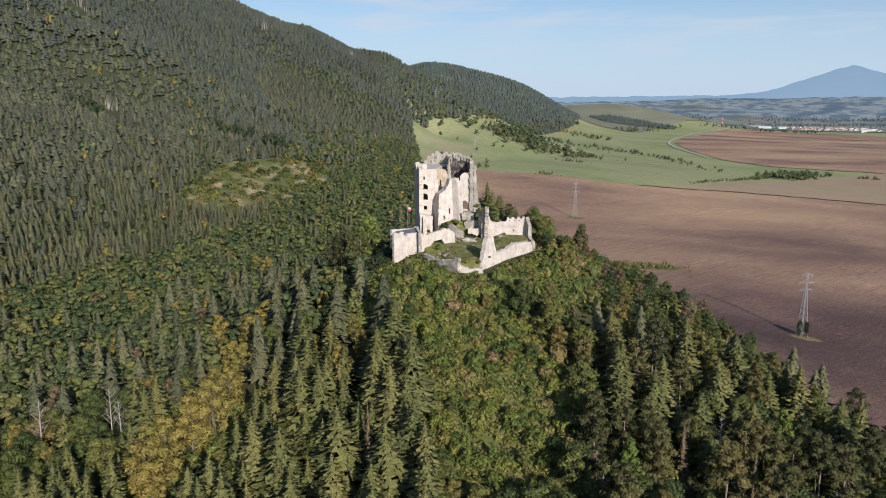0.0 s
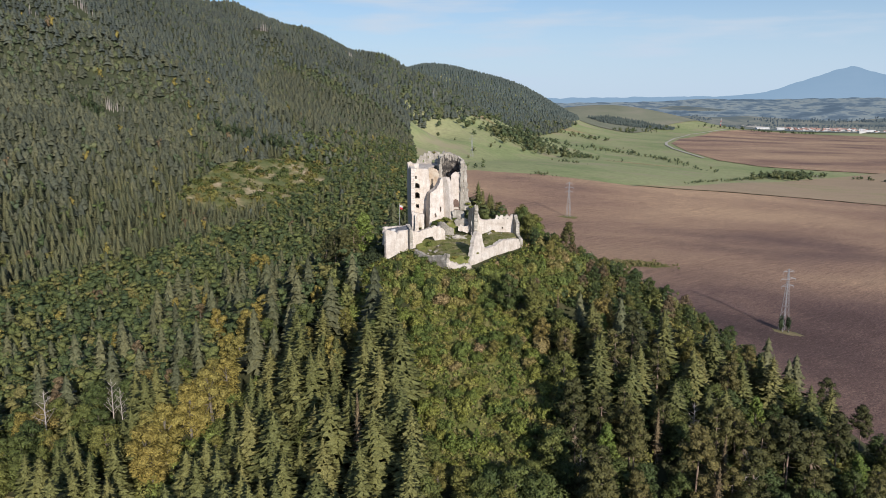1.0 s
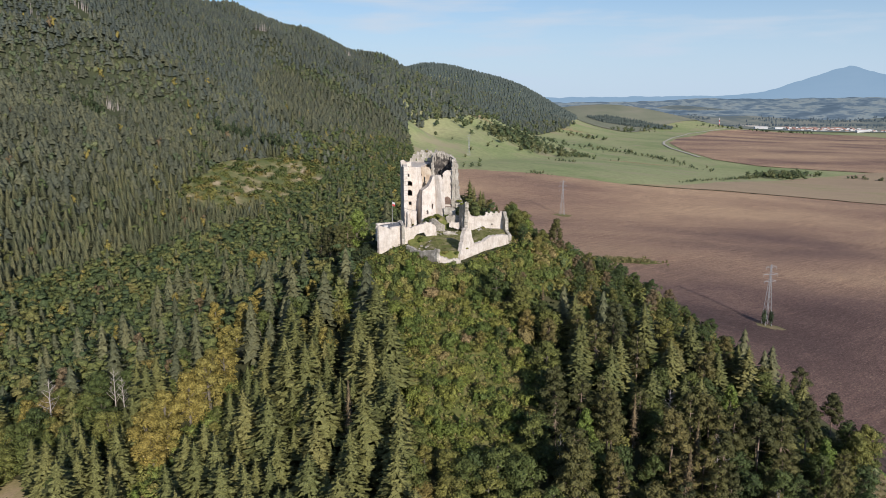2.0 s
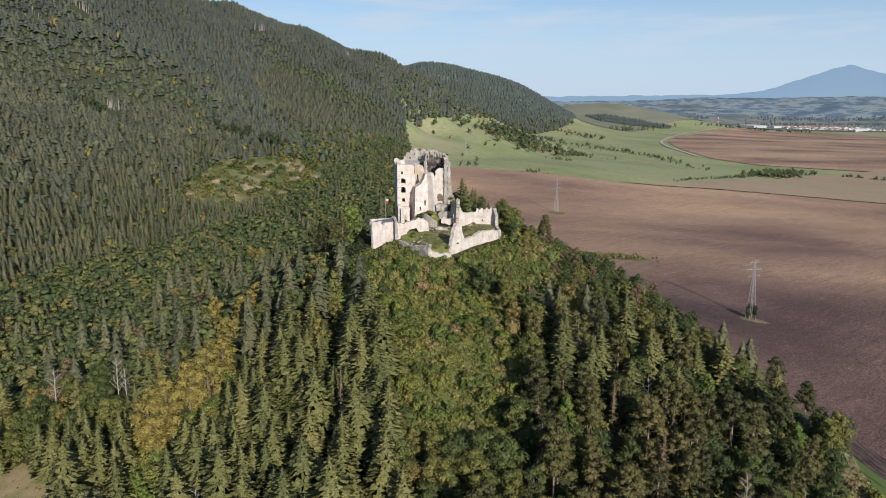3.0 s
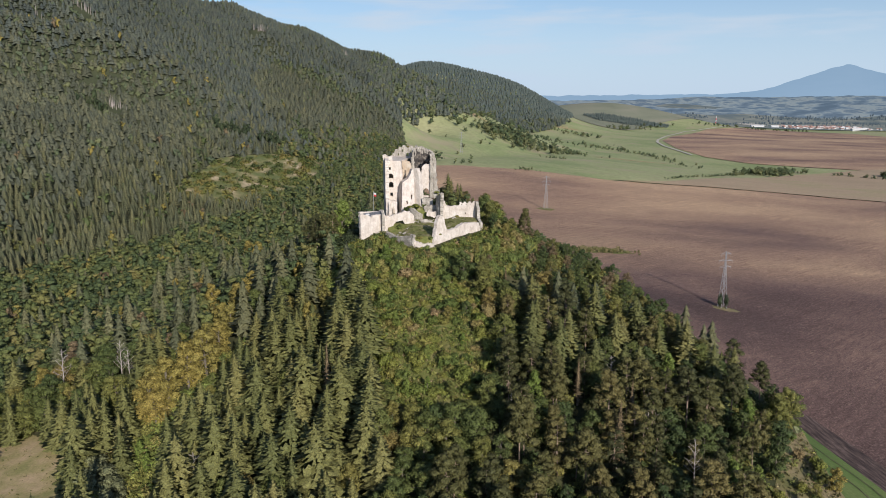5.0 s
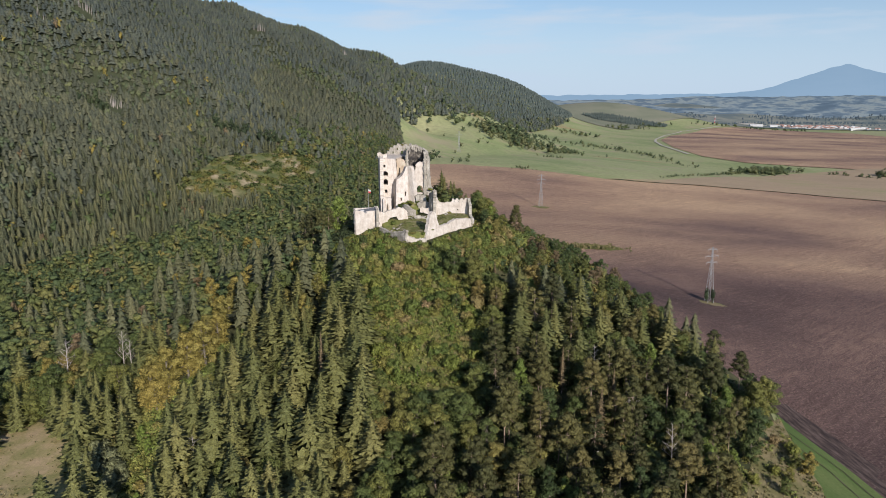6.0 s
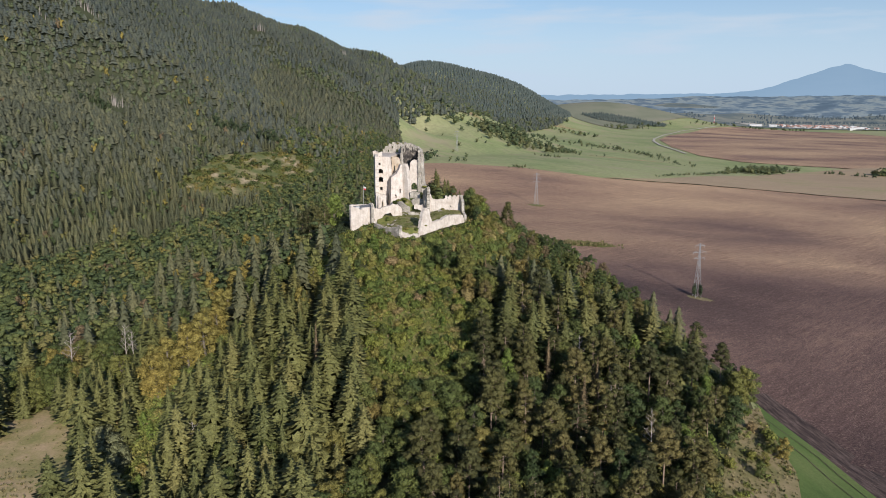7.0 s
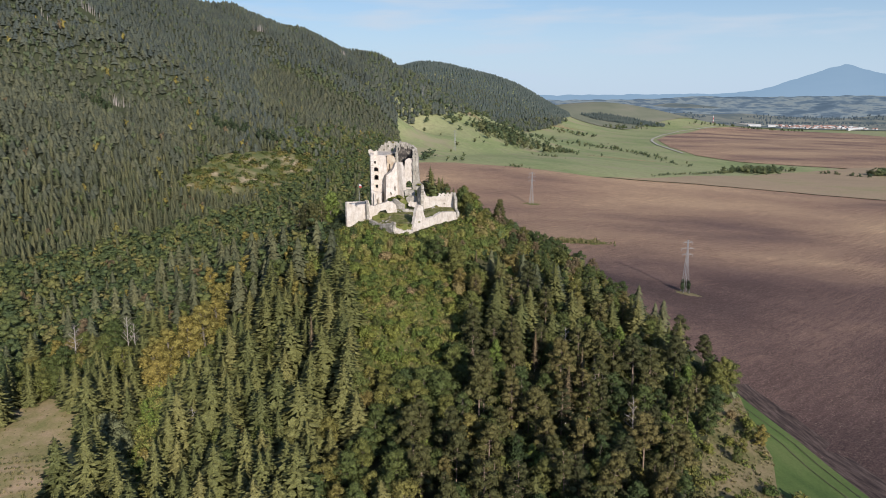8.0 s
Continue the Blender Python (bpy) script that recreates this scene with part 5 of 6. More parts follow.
bm.to_mesh(yard.data)
bm.free()
tagged(yard, "grassy castle courtyard on rising ground", "courtyard", kind="structure")

keep = tagged(new("castle_keep"), "tall ruined castle keep of pale limestone", "castle ruin", "castle ruins")
corner_tower = tagged(new("corner_tower"), "square roofless corner tower of pale rendered stone", "tower", "castle ruins")
curtain_wall = tagged(new("curtain_wall"), "broken pale stone curtain wall round the courtyard", "castle wall", "castle ruins")
slab("front_wall", (-20, 53), (-10, 53), [(0.2, 69.4), (7.0, 69.25), (7.1, 66.0), (7.6, 63.2), (7.4, 60.0), (6.6, 59.1), (4.9, 44.3), (4.9, 38.7), (0.0, 38.7)], 2.0, M_STONE, keep, [[(1.3, 66.5), (2.4, 66.5), (2.4, 65.3), (1.3, 65.3)], [(1.2, 61.6), (1.2, 63.0), (1.7, 63.5), (2.3, 63.7), (2.9, 63.5), (3.5, 63.0), (3.5, 61.6)], [(1.4, 57.6), (1.4, 59.3), (1.9, 59.9), (2.5, 60.1), (3.0, 59.9), (3.5, 59.3), (3.5, 57.6)], [(2.0, 55.3), (3.2, 55.3), (3.2, 53.8), (2.0, 53.8)]], 0, 0, 0.05)
slab("parapet", (-20, 52.6), (-10, 52.6), [(-0.8, 69.3), (-1.1, 71.8), (0.1, 72.2), (0.7, 71.4), (2.0, 71.2), (3.0, 71.6), (3.2, 69.5)], 1.4, M_STONE, keep, [], 0, 0, 0.25)
slab("side_wall", (-23.4, 79), (-20.3, 53.2), [(10.5, 70.2), (17.3, 71.0), (22.5, 71.0), (32.2, 69.8), (30.5, 42.9), (12.4, 42.9)], 1.6, M_STONE, keep, [], 0, 0, 0.15)
slab("back_wall", (-24, 76), (0, 76), [(2.6, 68.4), (5.2, 69.4), (5.6, 70.9), (6.6, 71.0), (7.0, 72.6), (8.2, 72.5), (8.7, 73.9), (10.2, 73.8), (10.6, 74.6), (12.4, 74.3), (12.9, 74.9), (14.2, 74.2), (15.2, 74.3), (15.6, 72.9), (16.2, 71.4), (15.8, 66.8), (16.0, 55.0), (2.6, 55.0)], 1.6, M_RUBBLE, keep, [[(12.2, 71.0), (13.1, 71.0), (13.1, 69.6), (12.2, 69.6)], [(8.1, 70.8), (8.7, 70.8), (8.7, 69.7), (8.1, 69.7)], [(10.2, 72.6), (10.8, 72.6), (10.8, 71.4), (10.2, 71.4)], [(14.0, 72.4), (14.6, 72.4), (14.6, 71.0), (14.0, 71.0)]], 0, 0, 0.35)
slab("inner_wall", (-14, 61), (-5, 61), [(1.0, 68.6), (2.6, 69.0), (4.4, 68.4), (5.0, 66.2), (5.3, 62.6), (4.4, 60.3), (3.2, 59.6), (0.9, 59.4)], 1.2, M_TAN, keep, [[(2.0, 64.4), (2.5, 64.4), (2.5, 62.4), (2.0, 62.4)]], 0, 0, 0.35)
apse("broken_vault", -3.9, 66.5, 4.7, 55.5, (72.6, 74.2, 74.6, 74.0, 73.0, 71.6, 70.6), 1.3, M_VAULTSHADE, keep)
slab("vault_jamb", (-9.2, 62), (-4.2, 62), [(0, 55), (0.1, 66), (0.5, 71.6), (1.0, 73.4), (1.7, 73.2), (1.3, 70.5), (1.6, 66), (1.5, 55)], 3.2, M_RUBBLE, keep, [], 0, 0, 0.3)
slab("bright_wall", (-5, 57.5), (2, 57.5), [(0.6, 52.8), (0.6, 61.5), (0.9, 66.2), (1.6, 67.0), (2.6, 67.6), (3.6, 67.3), (4.9, 68.0), (6.0, 67.5), (6.0, 52.8)], 1.6, M_STONE, keep, [[(1.3, 53.4), (1.3, 55.3), (1.8, 56.3), (2.7, 56.8), (3.6, 56.3), (4.1, 55.3), (4.1, 53.4)]], 0, 0, 0.15)
slab("pier", (-8.2, 49.2), (-4.4, 46.4), [(0.2, 45.6), (0.25, 60), (0.3, 66.0), (1.2, 66.5), (2.4, 66.4), (3.2, 64.6), (3.9, 61.8), (4.5, 57), (4.8, 52), (4.9, 45.6)], 2.2, M_STONE, keep, [], 0.03, 66, 0.1)
slab("pilaster", (-0.7, 56.4), (4, 56.4), [(0.1, 52.4), (0.2, 68), (0.3, 72.1), (1.1, 72.3), (1.3, 70.4), (1.5, 61), (1.7, 52.4)], 1.6, M_RUBBLE, keep, [], 0, 0, 0.25)
slab("pilaster", (1.0, 56.9), (5, 56.9), [(0.0, 52.4), (-0.1, 66), (0.1, 70.9), (0.9, 70.3), (1.4, 62), (2.0, 57), (2.9, 54.4), (3.4, 52.4)], 1.6, M_RUBBLE, keep, [], 0, 0, 0.3)
slab("right_wall", (-1, 58.2), (4, 58.2), [(0.7, 52.4), (0.8, 66), (0.8, 71.2), (1.5, 70.8), (2.2, 63.5), (3.3, 57.1), (4.0, 52.7)], 16.0, M_RUBBLE, keep, [], 0, 0, 0.5)
slab("spur", (-13, 47.5), (-8, 48.5), [(0.6, 60.4), (3.0, 62.0), (4.6, 64.8), (5.1, 65.9), (5.7, 65.9), (5.7, 60.3), (5.6, 49.9), (5.4, 45.6), (-0.4, 45.4)], 5.0, M_STONE, keep, [[(1.8, 51.3), (1.9, 52.4), (2.1, 52.8), (2.3, 52.9), (2.5, 52.7), (2.7, 52.3), (2.7, 51.3)], [(4.1, 55.3), (4.7, 55.3), (4.6, 53.3), (4.1, 53.3)]], 0.2, 65, 0.12)
slab("spur_flank", (-9.2, 49.6), (-6.2, 47.4), [(1.0, 63.4), (2.6, 63.6), (3.6, 58.4), (4.0, 52.2), (4.0, 46.3), (1.2, 45.8)], 2.4, M_STONE, keep, [], 0, 0, 0.12)
slab("spur_side", (-15.4, 57.5), (-12.3, 46.9), [(0.4, 53.6), (2.6, 55.4), (6.5, 57.6), (9.8, 60.2), (11.3, 60.4), (11.4, 44.4), (0.4, 43.4)], 2.4, M_STONE, keep, [], 0, 0, 0.12)
slab("low_wall", (-20, 46), (-14, 46), [(0.6, 53.3), (1.6, 53.0), (3.2, 52.9), (5.4, 52.3), (5.4, 44.9), (0.8, 43.4)], 1.5, M_STONE, keep, [[(3.3, 46.0), (3.3, 48.8), (3.6, 49.8), (3.9, 50.3), (4.1, 49.8), (4.4, 48.8), (4.4, 46.0)]], 0, 0, 0.12)
slab("buttress", (-18.6, 44.6), (-16.9, 44.6), [(0.5, 52.4), (1.1, 52.2), (1.7, 49), (2.1, 44), (0.3, 43.6)], 1.6, M_STONE, keep, [], 0.1, 52, 0.12)
slab("terrace_wall", (-7.5, 44), (-3, 44), [(0.0, 50.6), (1.6, 51.2), (3.4, 50.8), (4.2, 50.2), (4.2, 46), (0, 46)], 1.0, M_RUBBLE, keep, [], 0, 0, 0.25)
slab("terrace_wall", (-5, 45), (3, 45), [(1.2, 53.7), (3.0, 54.1), (5.6, 53.4), (5.8, 50.7), (1.6, 50.5)], 1.5, M_RUBBLE, keep, [], 0, 0, 0.3)
slab("terrace_wall", (-3, 42), (3, 42), [(0.1, 51.0), (2.8, 51.4), (6.2, 51.2), (6.2, 45.9), (2.7, 46.7), (0.4, 48.2)], 1.2, M_RUBBLE, keep, [], 0, 0, 0.3)
slab("terrace_wall", (-2, 38), (3, 38), [(0.1, 49.1), (1.1, 49.8), (2.7, 49.1), (4.4, 49.4), (4.8, 46.9), (3.2, 46.6), (0.3, 47.5)], 0.8, M_STONE, keep, [], 0, 0, 0.3)
slab("ledge", (-5, 30), (4, 30), [(0.8, 46.7), (3.0, 47.3), (5.0, 46.7), (7.4, 45.5), (7.6, 44.3), (4.2, 44.9), (1.0, 45.3)], 1.0, M_RUBBLE, keep, [], 0, 0, 0.3)
slab("rampart", (-10, 31), (-4, 31), [(0.2, 49.2), (0.9, 50.6), (1.5, 50.2), (2.0, 49.0), (2.9, 48.6), (3.2, 46.6), (3.9, 45.6), (3.9, 42.0), (0.4, 42.0)], 1.2, M_STONE, keep, [], 0, 0, 0.3)
slab("front_wall", (-27, 17), (-18.3, 24), [(-0.3, 51.1), (0.4, 51.5), (3.2, 50.7), (4.1, 50.1), (4.8, 49.4), (5.6, 50.5), (11.1, 50.4), (11.3, 44.6), (11.3, 36.6), (-0.3, 36.4)], 1.0, M_STONE, corner_tower, [], 0, 0, 0.12)
slab("side_wall", (-28, 27), (-27.2, 17.5), [(-41.8, 43.0), (5.7, 50.5), (6.0, 35.3), (-32.9, 28.1)], 1.0, M_STONE, corner_tower, [], 0, 0, 0.1)
slab("back_wall", (-28, 26.5), (-20, 34.5), [(-0.6, 50.8), (3.6, 50.5), (9.8, 50.1), (10.9, 50.6), (11.8, 50.5), (12.6, 48.1), (12.5, 42.3), (-0.7, 44.2)], 1.0, M_STONE, corner_tower, [], 0, 0, 0.2)
slab("right_wall", (-18.6, 24.5), (-20, 34.5), [(-3.9, 51.0), (-0.3, 51.0), (5.1, 50.6), (8.9, 50.6), (9.3, 44.8), (-3.4, 39.3)], 1.0, M_RUBBLE, corner_tower, [], 0, 0, 0.15)
slab("west_wall", (-18.3, 24.5), (-8, 27.5), [(-0.1, 49.9), (2.1, 49.2), (5.0, 50.1), (7.0, 50.6), (8.5, 51.3), (9.3, 50.9), (10.5, 50.4), (12.0, 49.5), (12.2, 43.9), (10.5, 42.1), (8.9, 40.2), (8.9, 38.0), (0.3, 38.5)], 1.5, M_STONE, curtain_wall, [[(3.6, 45.8), (4.8, 46.9), (6.2, 47.2), (7.4, 47.4), (8.3, 45.9), (8.3, 43.3), (7.7, 41.5), (6.4, 40.4), (5.0, 41.3), (3.8, 43.1)]], 0, 0, 0.3)
slab("front_wall", (-17.5, 14), (-7, 2.5), [(0.5, 45.3), (4.8, 44.4), (7.8, 44.0), (11.6, 44.8), (15.1, 45.3), (15.6, 46.0), (16.9, 46.0), (16.9, 40.9), (11.6, 39.9), (3.4, 39.6), (0.5, 41.0)], 1.2, M_RUBBLE, curtain_wall, [], 0, 0, 0.3)
slab("front_wall", (-7, 2.5), (2, 1), [(-0.2, 45.8), (0.4, 46.1), (1.1, 45.1), (1.6, 43.8), (3.5, 43.0), (5.6, 42.5), (7.4, 43.0), (8.7, 42.5), (9.2, 41.0), (8.5, 39.9), (7.5, 38.4), (5.7, 39.4), (0.6, 39.9)], 1.4, M_STONE, curtain_wall, [], 0, 0, 0.4)
slab("east_wall", (1, 4), (20.3, 24.7), [(1.2, 39.7), (0.8, 42.7), (2.2, 46.2), (3.2, 50.2), (4.6, 52.4), (6.1, 52.0), (6.9, 51.3), (7.6, 48.4), (8.5, 46.4), (11.2, 46.2), (14.8, 46.6), (18.1, 47.8), (22.6, 47.4), (27.7, 46.9), (28.3, 41.5), (28.4, 38.5), (9.0, 37.9)], 1.6, M_STONE, curtain_wall, [], 0, 0, 0.2)
slab("end_wall", (18.6, 34), (20.3, 25), [(-1.1, 53.8), (0.6, 54.1), (1.7, 52.8), (3.8, 51.6), (4.2, 47.4), (8.5, 46.4), (8.9, 42.0), (0.2, 45.8)], 1.2, M_RUBBLE, curtain_wall, [], 0, 0, 0.15)
slab("back_wall", (1, 35.5), (19, 34), [(2.3, 45.5), (2.1, 50.7), (2.6, 55.2), (3.2, 57.2), (3.7, 57.8), (4.4, 56.6), (4.4, 54.6), (5.1, 53.0), (5.9, 52.2), (7.1, 52.0), (8.5, 52.2), (9.7, 52.2), (11.1, 52.6), (11.2, 53.7), (11.9, 53.7), (12.1, 53.3), (12.7, 53.3), (12.9, 53.8), (13.7, 53.8), (13.9, 53.3), (14.7, 53.3), (14.9, 53.9), (15.7, 53.9), (15.9, 53.4), (16.5, 53.4), (16.7, 54.1), (17.5, 54.1), (18.1, 46.8), (18.2, 44.3), (2.3, 43.2)], 1.3, M_STONE, curtain_wall, [[(13.4, 49.4), (13.9, 49.4), (13.9, 48.8), (13.4, 48.8)], [(9.4, 46.9), (9.4, 47.8), (9.8, 48.2), (10.2, 48.3), (10.6, 48.2), (11.0, 47.8), (11.0, 46.9)], [(11.9, 52.9), (12.3, 52.9), (12.3, 52.5), (11.9, 52.4)], [(13.7, 52.9), (14.1, 52.9), (14.1, 52.5), (13.7, 52.5)], [(15.3, 52.9), (15.7, 52.9), (15.8, 52.5), (15.4, 52.5)]], 0, 0, 0.2)
slab("spike_side", (1.2, 44), (3.4, 35.8), [(3.9, 54.4), (7.2, 56.1), (9.8, 56.9), (11.7, 57.8), (10.9, 45.8), (3.5, 46.4)], 1.4, M_RUBBLE, curtain_wall, [], 0, 0, 0.3)
arc_wall("bastion", -4.6, 41.5, 5.0, 190, 285, 43.5, (50.4, 50.9, 50.6, 49.2, 48.4), 1.0, M_RUBBLE, keep)
board("vault_floor", [(-19.7, 54.9, 69.0), (-13.2, 54.9, 68.8), (-13.2, 60.8, 69.0), (-8.4, 75.6, 69.3), (-22, 75.6, 69.5)], 0.6, M_STONE, keep)
# Unseen partition, cross wall and floor, added to keep the windows dark.
slab("inner_partition", (-13, 54.9), (-13, 68), [(0, 48), (13, 48), (13, 67), (0, 67)], 0.8, M_RUBBLE, keep, (), 0, 0, 0.05)
slab("inner_cross_wall", (-22, 68.2), (-12, 68.2), [(0, 48), (9.8, 48), (9.8, 67), (0, 67)], 0.8, M_RUBBLE, keep, (), 0, 0, 0.05)
board("inner_floor", [(-19.5, 54.5, 56.6), (-13.2, 54.5, 56.6), (-13.2, 67.6, 56.6), (-21, 67.6, 56.6)], 0.5, M_RUBBLE, keep)
board("roof", [(-26.6, 18.2, 50.2), (-19.2, 24.4, 50.2), (-20.6, 33.4, 50.2), (-27.4, 26.6, 50.2)], 0.4, M_SLATE, corner_tower, "grey flat tower roof")
board("hatch", [(-25.6, 21.4, 50.75), (-24.2, 22.4, 50.75), (-24.6, 23.8, 50.75), (-25.9, 22.8, 50.75)], 0.55, M_WHITE, corner_tower, "white roof hatch")

flag = tagged(new("flagpole"), "thin flagpole with a red and white flag", "flagpole")
c = Cloud()
tube(c, (-23, 28, 49.8), (-23, 28, 59.2), 0.09, 0.06, 8)
pole = new("pole", c.mesh("pole", M_STEEL))
pole.parent = flag
for nm, z, m in (("white_cloth", 57.9, M_WHITE), ("red_cloth", 57.2, M_RED)):
    board(nm, [(-22.9, 28, z), (-21.9, 27.8, z - 0.25), (-21.85, 27.83, z + 0.45), (-22.9, 28.03, z + 0.7)], 0.03, m, flag)

# bushes that grow on the ruin
RNG = random.Random(31)
for x, y, z, r, h in ((-12.6, 24.2, 43.0, 1.5, 3.4), (-13.4, 24.0, 42.2, 1.2, 2.2), (-8.5, 39, 50.2, 1.5, 1.4), (-5.5, 40.5, 50.4, 1.6, 1.3), (-2.6, 44, 50.3, 1.2, 1.2), (-0.5, 47, 51.5, 1.3, 1.3), (-11, 76, 73.6, 0.8, 0.8), (4.0, 7.6, 44.9, 0.9, 0.8), (0.5, 4.5, 43.8, 1.1, 1.0), (-11.0, 61.6, 59.6, 0.8, 0.7), (2.6, 56, 54.6, 1.2, 1.2), (3.8, 54.5, 53.4, 1.2, 1.1), (-6.6, 42.6, 50.6, 1.5, 1.4), (-10.2, 41.5, 49.2, 1.6, 1.6), (-1.0, 40.2, 47.8, 1.1, 0.8), (11.2, 33.4, 47.4, 1.0, 0.9), (-3.4, 4.2, 44.2, 1.2, 0.9), (-15.2, 12.6, 43.4, 1.0, 0.9)):
    tagged(new("wall_bush", shrub_cloud(RNG, r, h, 40).mesh("wall_bush", M_SHRUB)), "green bush growing on the ruin", "bush", "bushes on the ruin").matrix_world = pose(x, y, z)


# fallen stones and rough grass in the yard
def fallen_stone(x, y, r):
    c = Cloud()
    bough(c, RNG, (0, 0, r * 0.3), (r, r * 0.8, r * 0.6), 2, 0.4)
    c.n = [(0, 0, 0)] * len(c.v)
    tagged(new("fallen_stone", c.mesh("fallen_stone", M_RUBBLE)), "fallen block of pale limestone in the courtyard grass", "stone", "fallen stones").matrix_world = pose(x, y, float(yard_height(x, y)), 0, 0, RNG.uniform(0, 360))


for k in range(34):
    w = RNG.random()
    fallen_stone(*((RNG.uniform(-9, 1.5), RNG.uniform(29.5, 37)) if w < 0.6 else (RNG.uniform(-13, -8), RNG.uniform(12, 22)) if w < 0.8 else (RNG.uniform(4, 15), RNG.uniform(30, 33))), RNG.uniform(0.25, 0.75))
places = [(RNG.uniform(-15, 17), RNG.uniform(5, 52)) for _ in range(1000)]
blades = Cloud()
for x, y in places:
    if poly_in(x, y, YARD):
        z, h, w = float(yard_height(x, y)), RNG.uniform(0.1, 0.28), RNG.uniform(0, 6.28)
        d, lean = Vector((math.cos(w), math.sin(w), 0)), Vector((RNG.uniform(-0.3, 0.3), RNG.uniform(-0.3, 0.3), h))
        o = Vector((x, y, z - 0.05))
        blades.add([o - d * 0.5, o + d * 0.5, o + lean + d * 0.3, o + lean - d * 0.35], [(0, 1, 2), (0, 2, 3)])
tagged(new("yard_grass", blades.mesh("yard_grass", M_WEED)), "rough tufts of dry grass in the courtyard", "grass", kind="stuff")


# ---- pylons ----
def strut(c, a, b, r):
    tube(c, a, b, r, r, 4)


def pylon(x, y, turn):
    """A lattice pylon with three pairs of arms."""
    root = tagged(new("pylon"), "grey steel lattice power pylon on the field", "pylon", "power pylons")
    half = lambda z: 1.55 - 1.15 * min(1, z / 20)
    corners = ((-1, -1), (1, -1), (1, 1), (-1, 1))
    for sx, sy in corners:
        c = Cloud()
        strut(c, (sx * half(0), sy * half(0), -0.5), (sx * half(20), sy * half(20), 20), 0.08)
        strut(c, (sx * half(20), sy * half(20), 20), (sx * 0.16, sy * 0.16, 26.8), 0.065)
        ob = new("leg", c.mesh("leg", M_STEEL))
        ob.parent = root
    c, z = Cloud(), 0.0
    while z < 25.5:
        z2 = z + max(1.2, 2.3 * half(z))
        for (ax, ay), (bx, by) in zip(corners, corners[1:] + corners[:1]):
            a, b = half(z) if z < 20 else 0.34, half(z2) if z2 < 20 else 0.3
            strut(c, (ax * a, ay * a, z), (bx * b, by * b, z2), 0.036)
            strut(c, (bx * a, by * a, z), (ax * b, ay * b, z2), 0.036)
        z = z2
    ob = new("bracing", c.mesh("bracing", M_STEEL))
    ob.parent = root
    for z, reach in ((25.6, 2.4), (22.4, 3.4), (19.4, 2.8)):
        for s in (-1, 1):
            c = Cloud()
            tip = (s * reach, 0, z + 0.1)
            for w in (-0.35, 0.35):
                strut(c, (s * 0.3, w, z), tip, 0.06)
            strut(c, (s * 0.3, 0, z + 1.0), tip, 0.055)
            strut(c, tip, (s * reach, 0, z - 1.1), 0.06)
            ob = new("arm", c.mesh("arm", M_STEEL))
            ob.parent = root
    root.matrix_world = pose(x, y, float(land(x, y)), 0, 0, turn)


for x, y, turn in ((135.6, 61.8, 12), (88.8, 323.9, 12), (29, 690, 12), (-22, 1010, 12)):
    pylon(x, y, turn)


def round_patch(name, cx, cy, rx, ry, material, label):
    rng = random.Random(int(cx))
    pts = []
    for k in range(22):
        w, q = 2 * math.pi * k / 22, rng.uniform(0.75, 1.15)
        pts.append((cx + math.cos(w) * rx * q, cy + math.sin(w) * ry * q))
    return tagged(patch(name, pts, material, 4, 0.12), label, "grass", kind="structure")


round_patch("grass_patch", 136.5, 60, 7.0, 3.0, M_TANGRASS, "dry grass left round the pylon foot")
round_patch("grass_patch", 89, 322.5, 8, 5, M_SCRUB, "rough grass left round the pylon foot")
round_patch("grass_island", 96, 168, 24, 9, M_SCRUB, "overgrown grass island in the ploughed field")
RNG = random.Random(41)
for x, y, r, h in ((133.8, 60.4, 1.3, 8.4), (136.7, 60.2, 1.3, 8.8), (135.2, 62.6, 1.2, 7.4)):
    tagged(new("ivy_bush", shrub_cloud(RNG, r, h, 90).mesh("ivy_bush", M_COPSESHADE)), "dark upright bush at the pylon's foot", "bush", "bushes at the pylon").matrix_world = pose(x, y, float(land(x, y)))
thicket("island_weeds", "weeds and low bushes on the field island", "weeds", "tuft", M_WEED, [(96 + RNG.gauss(0, 9), 168 + RNG.gauss(0, 3), RNG.uniform(0.8, 2)) for _ in range(260)], 51)

# ---- hedges and single trees on the pasture ----
def hedge(x0, y0, x1, y1, n, lo, hi, wide, seed):
    r = random.Random(seed)
    return [(x0 + (x1 - x0) * (k + r.random()) / n + r.gauss(0, wide), y0 + (y1 - y0) * (k + r.random()) / n + r.gauss(0, wide), r.uniform(lo, hi)) for k in range(n)]


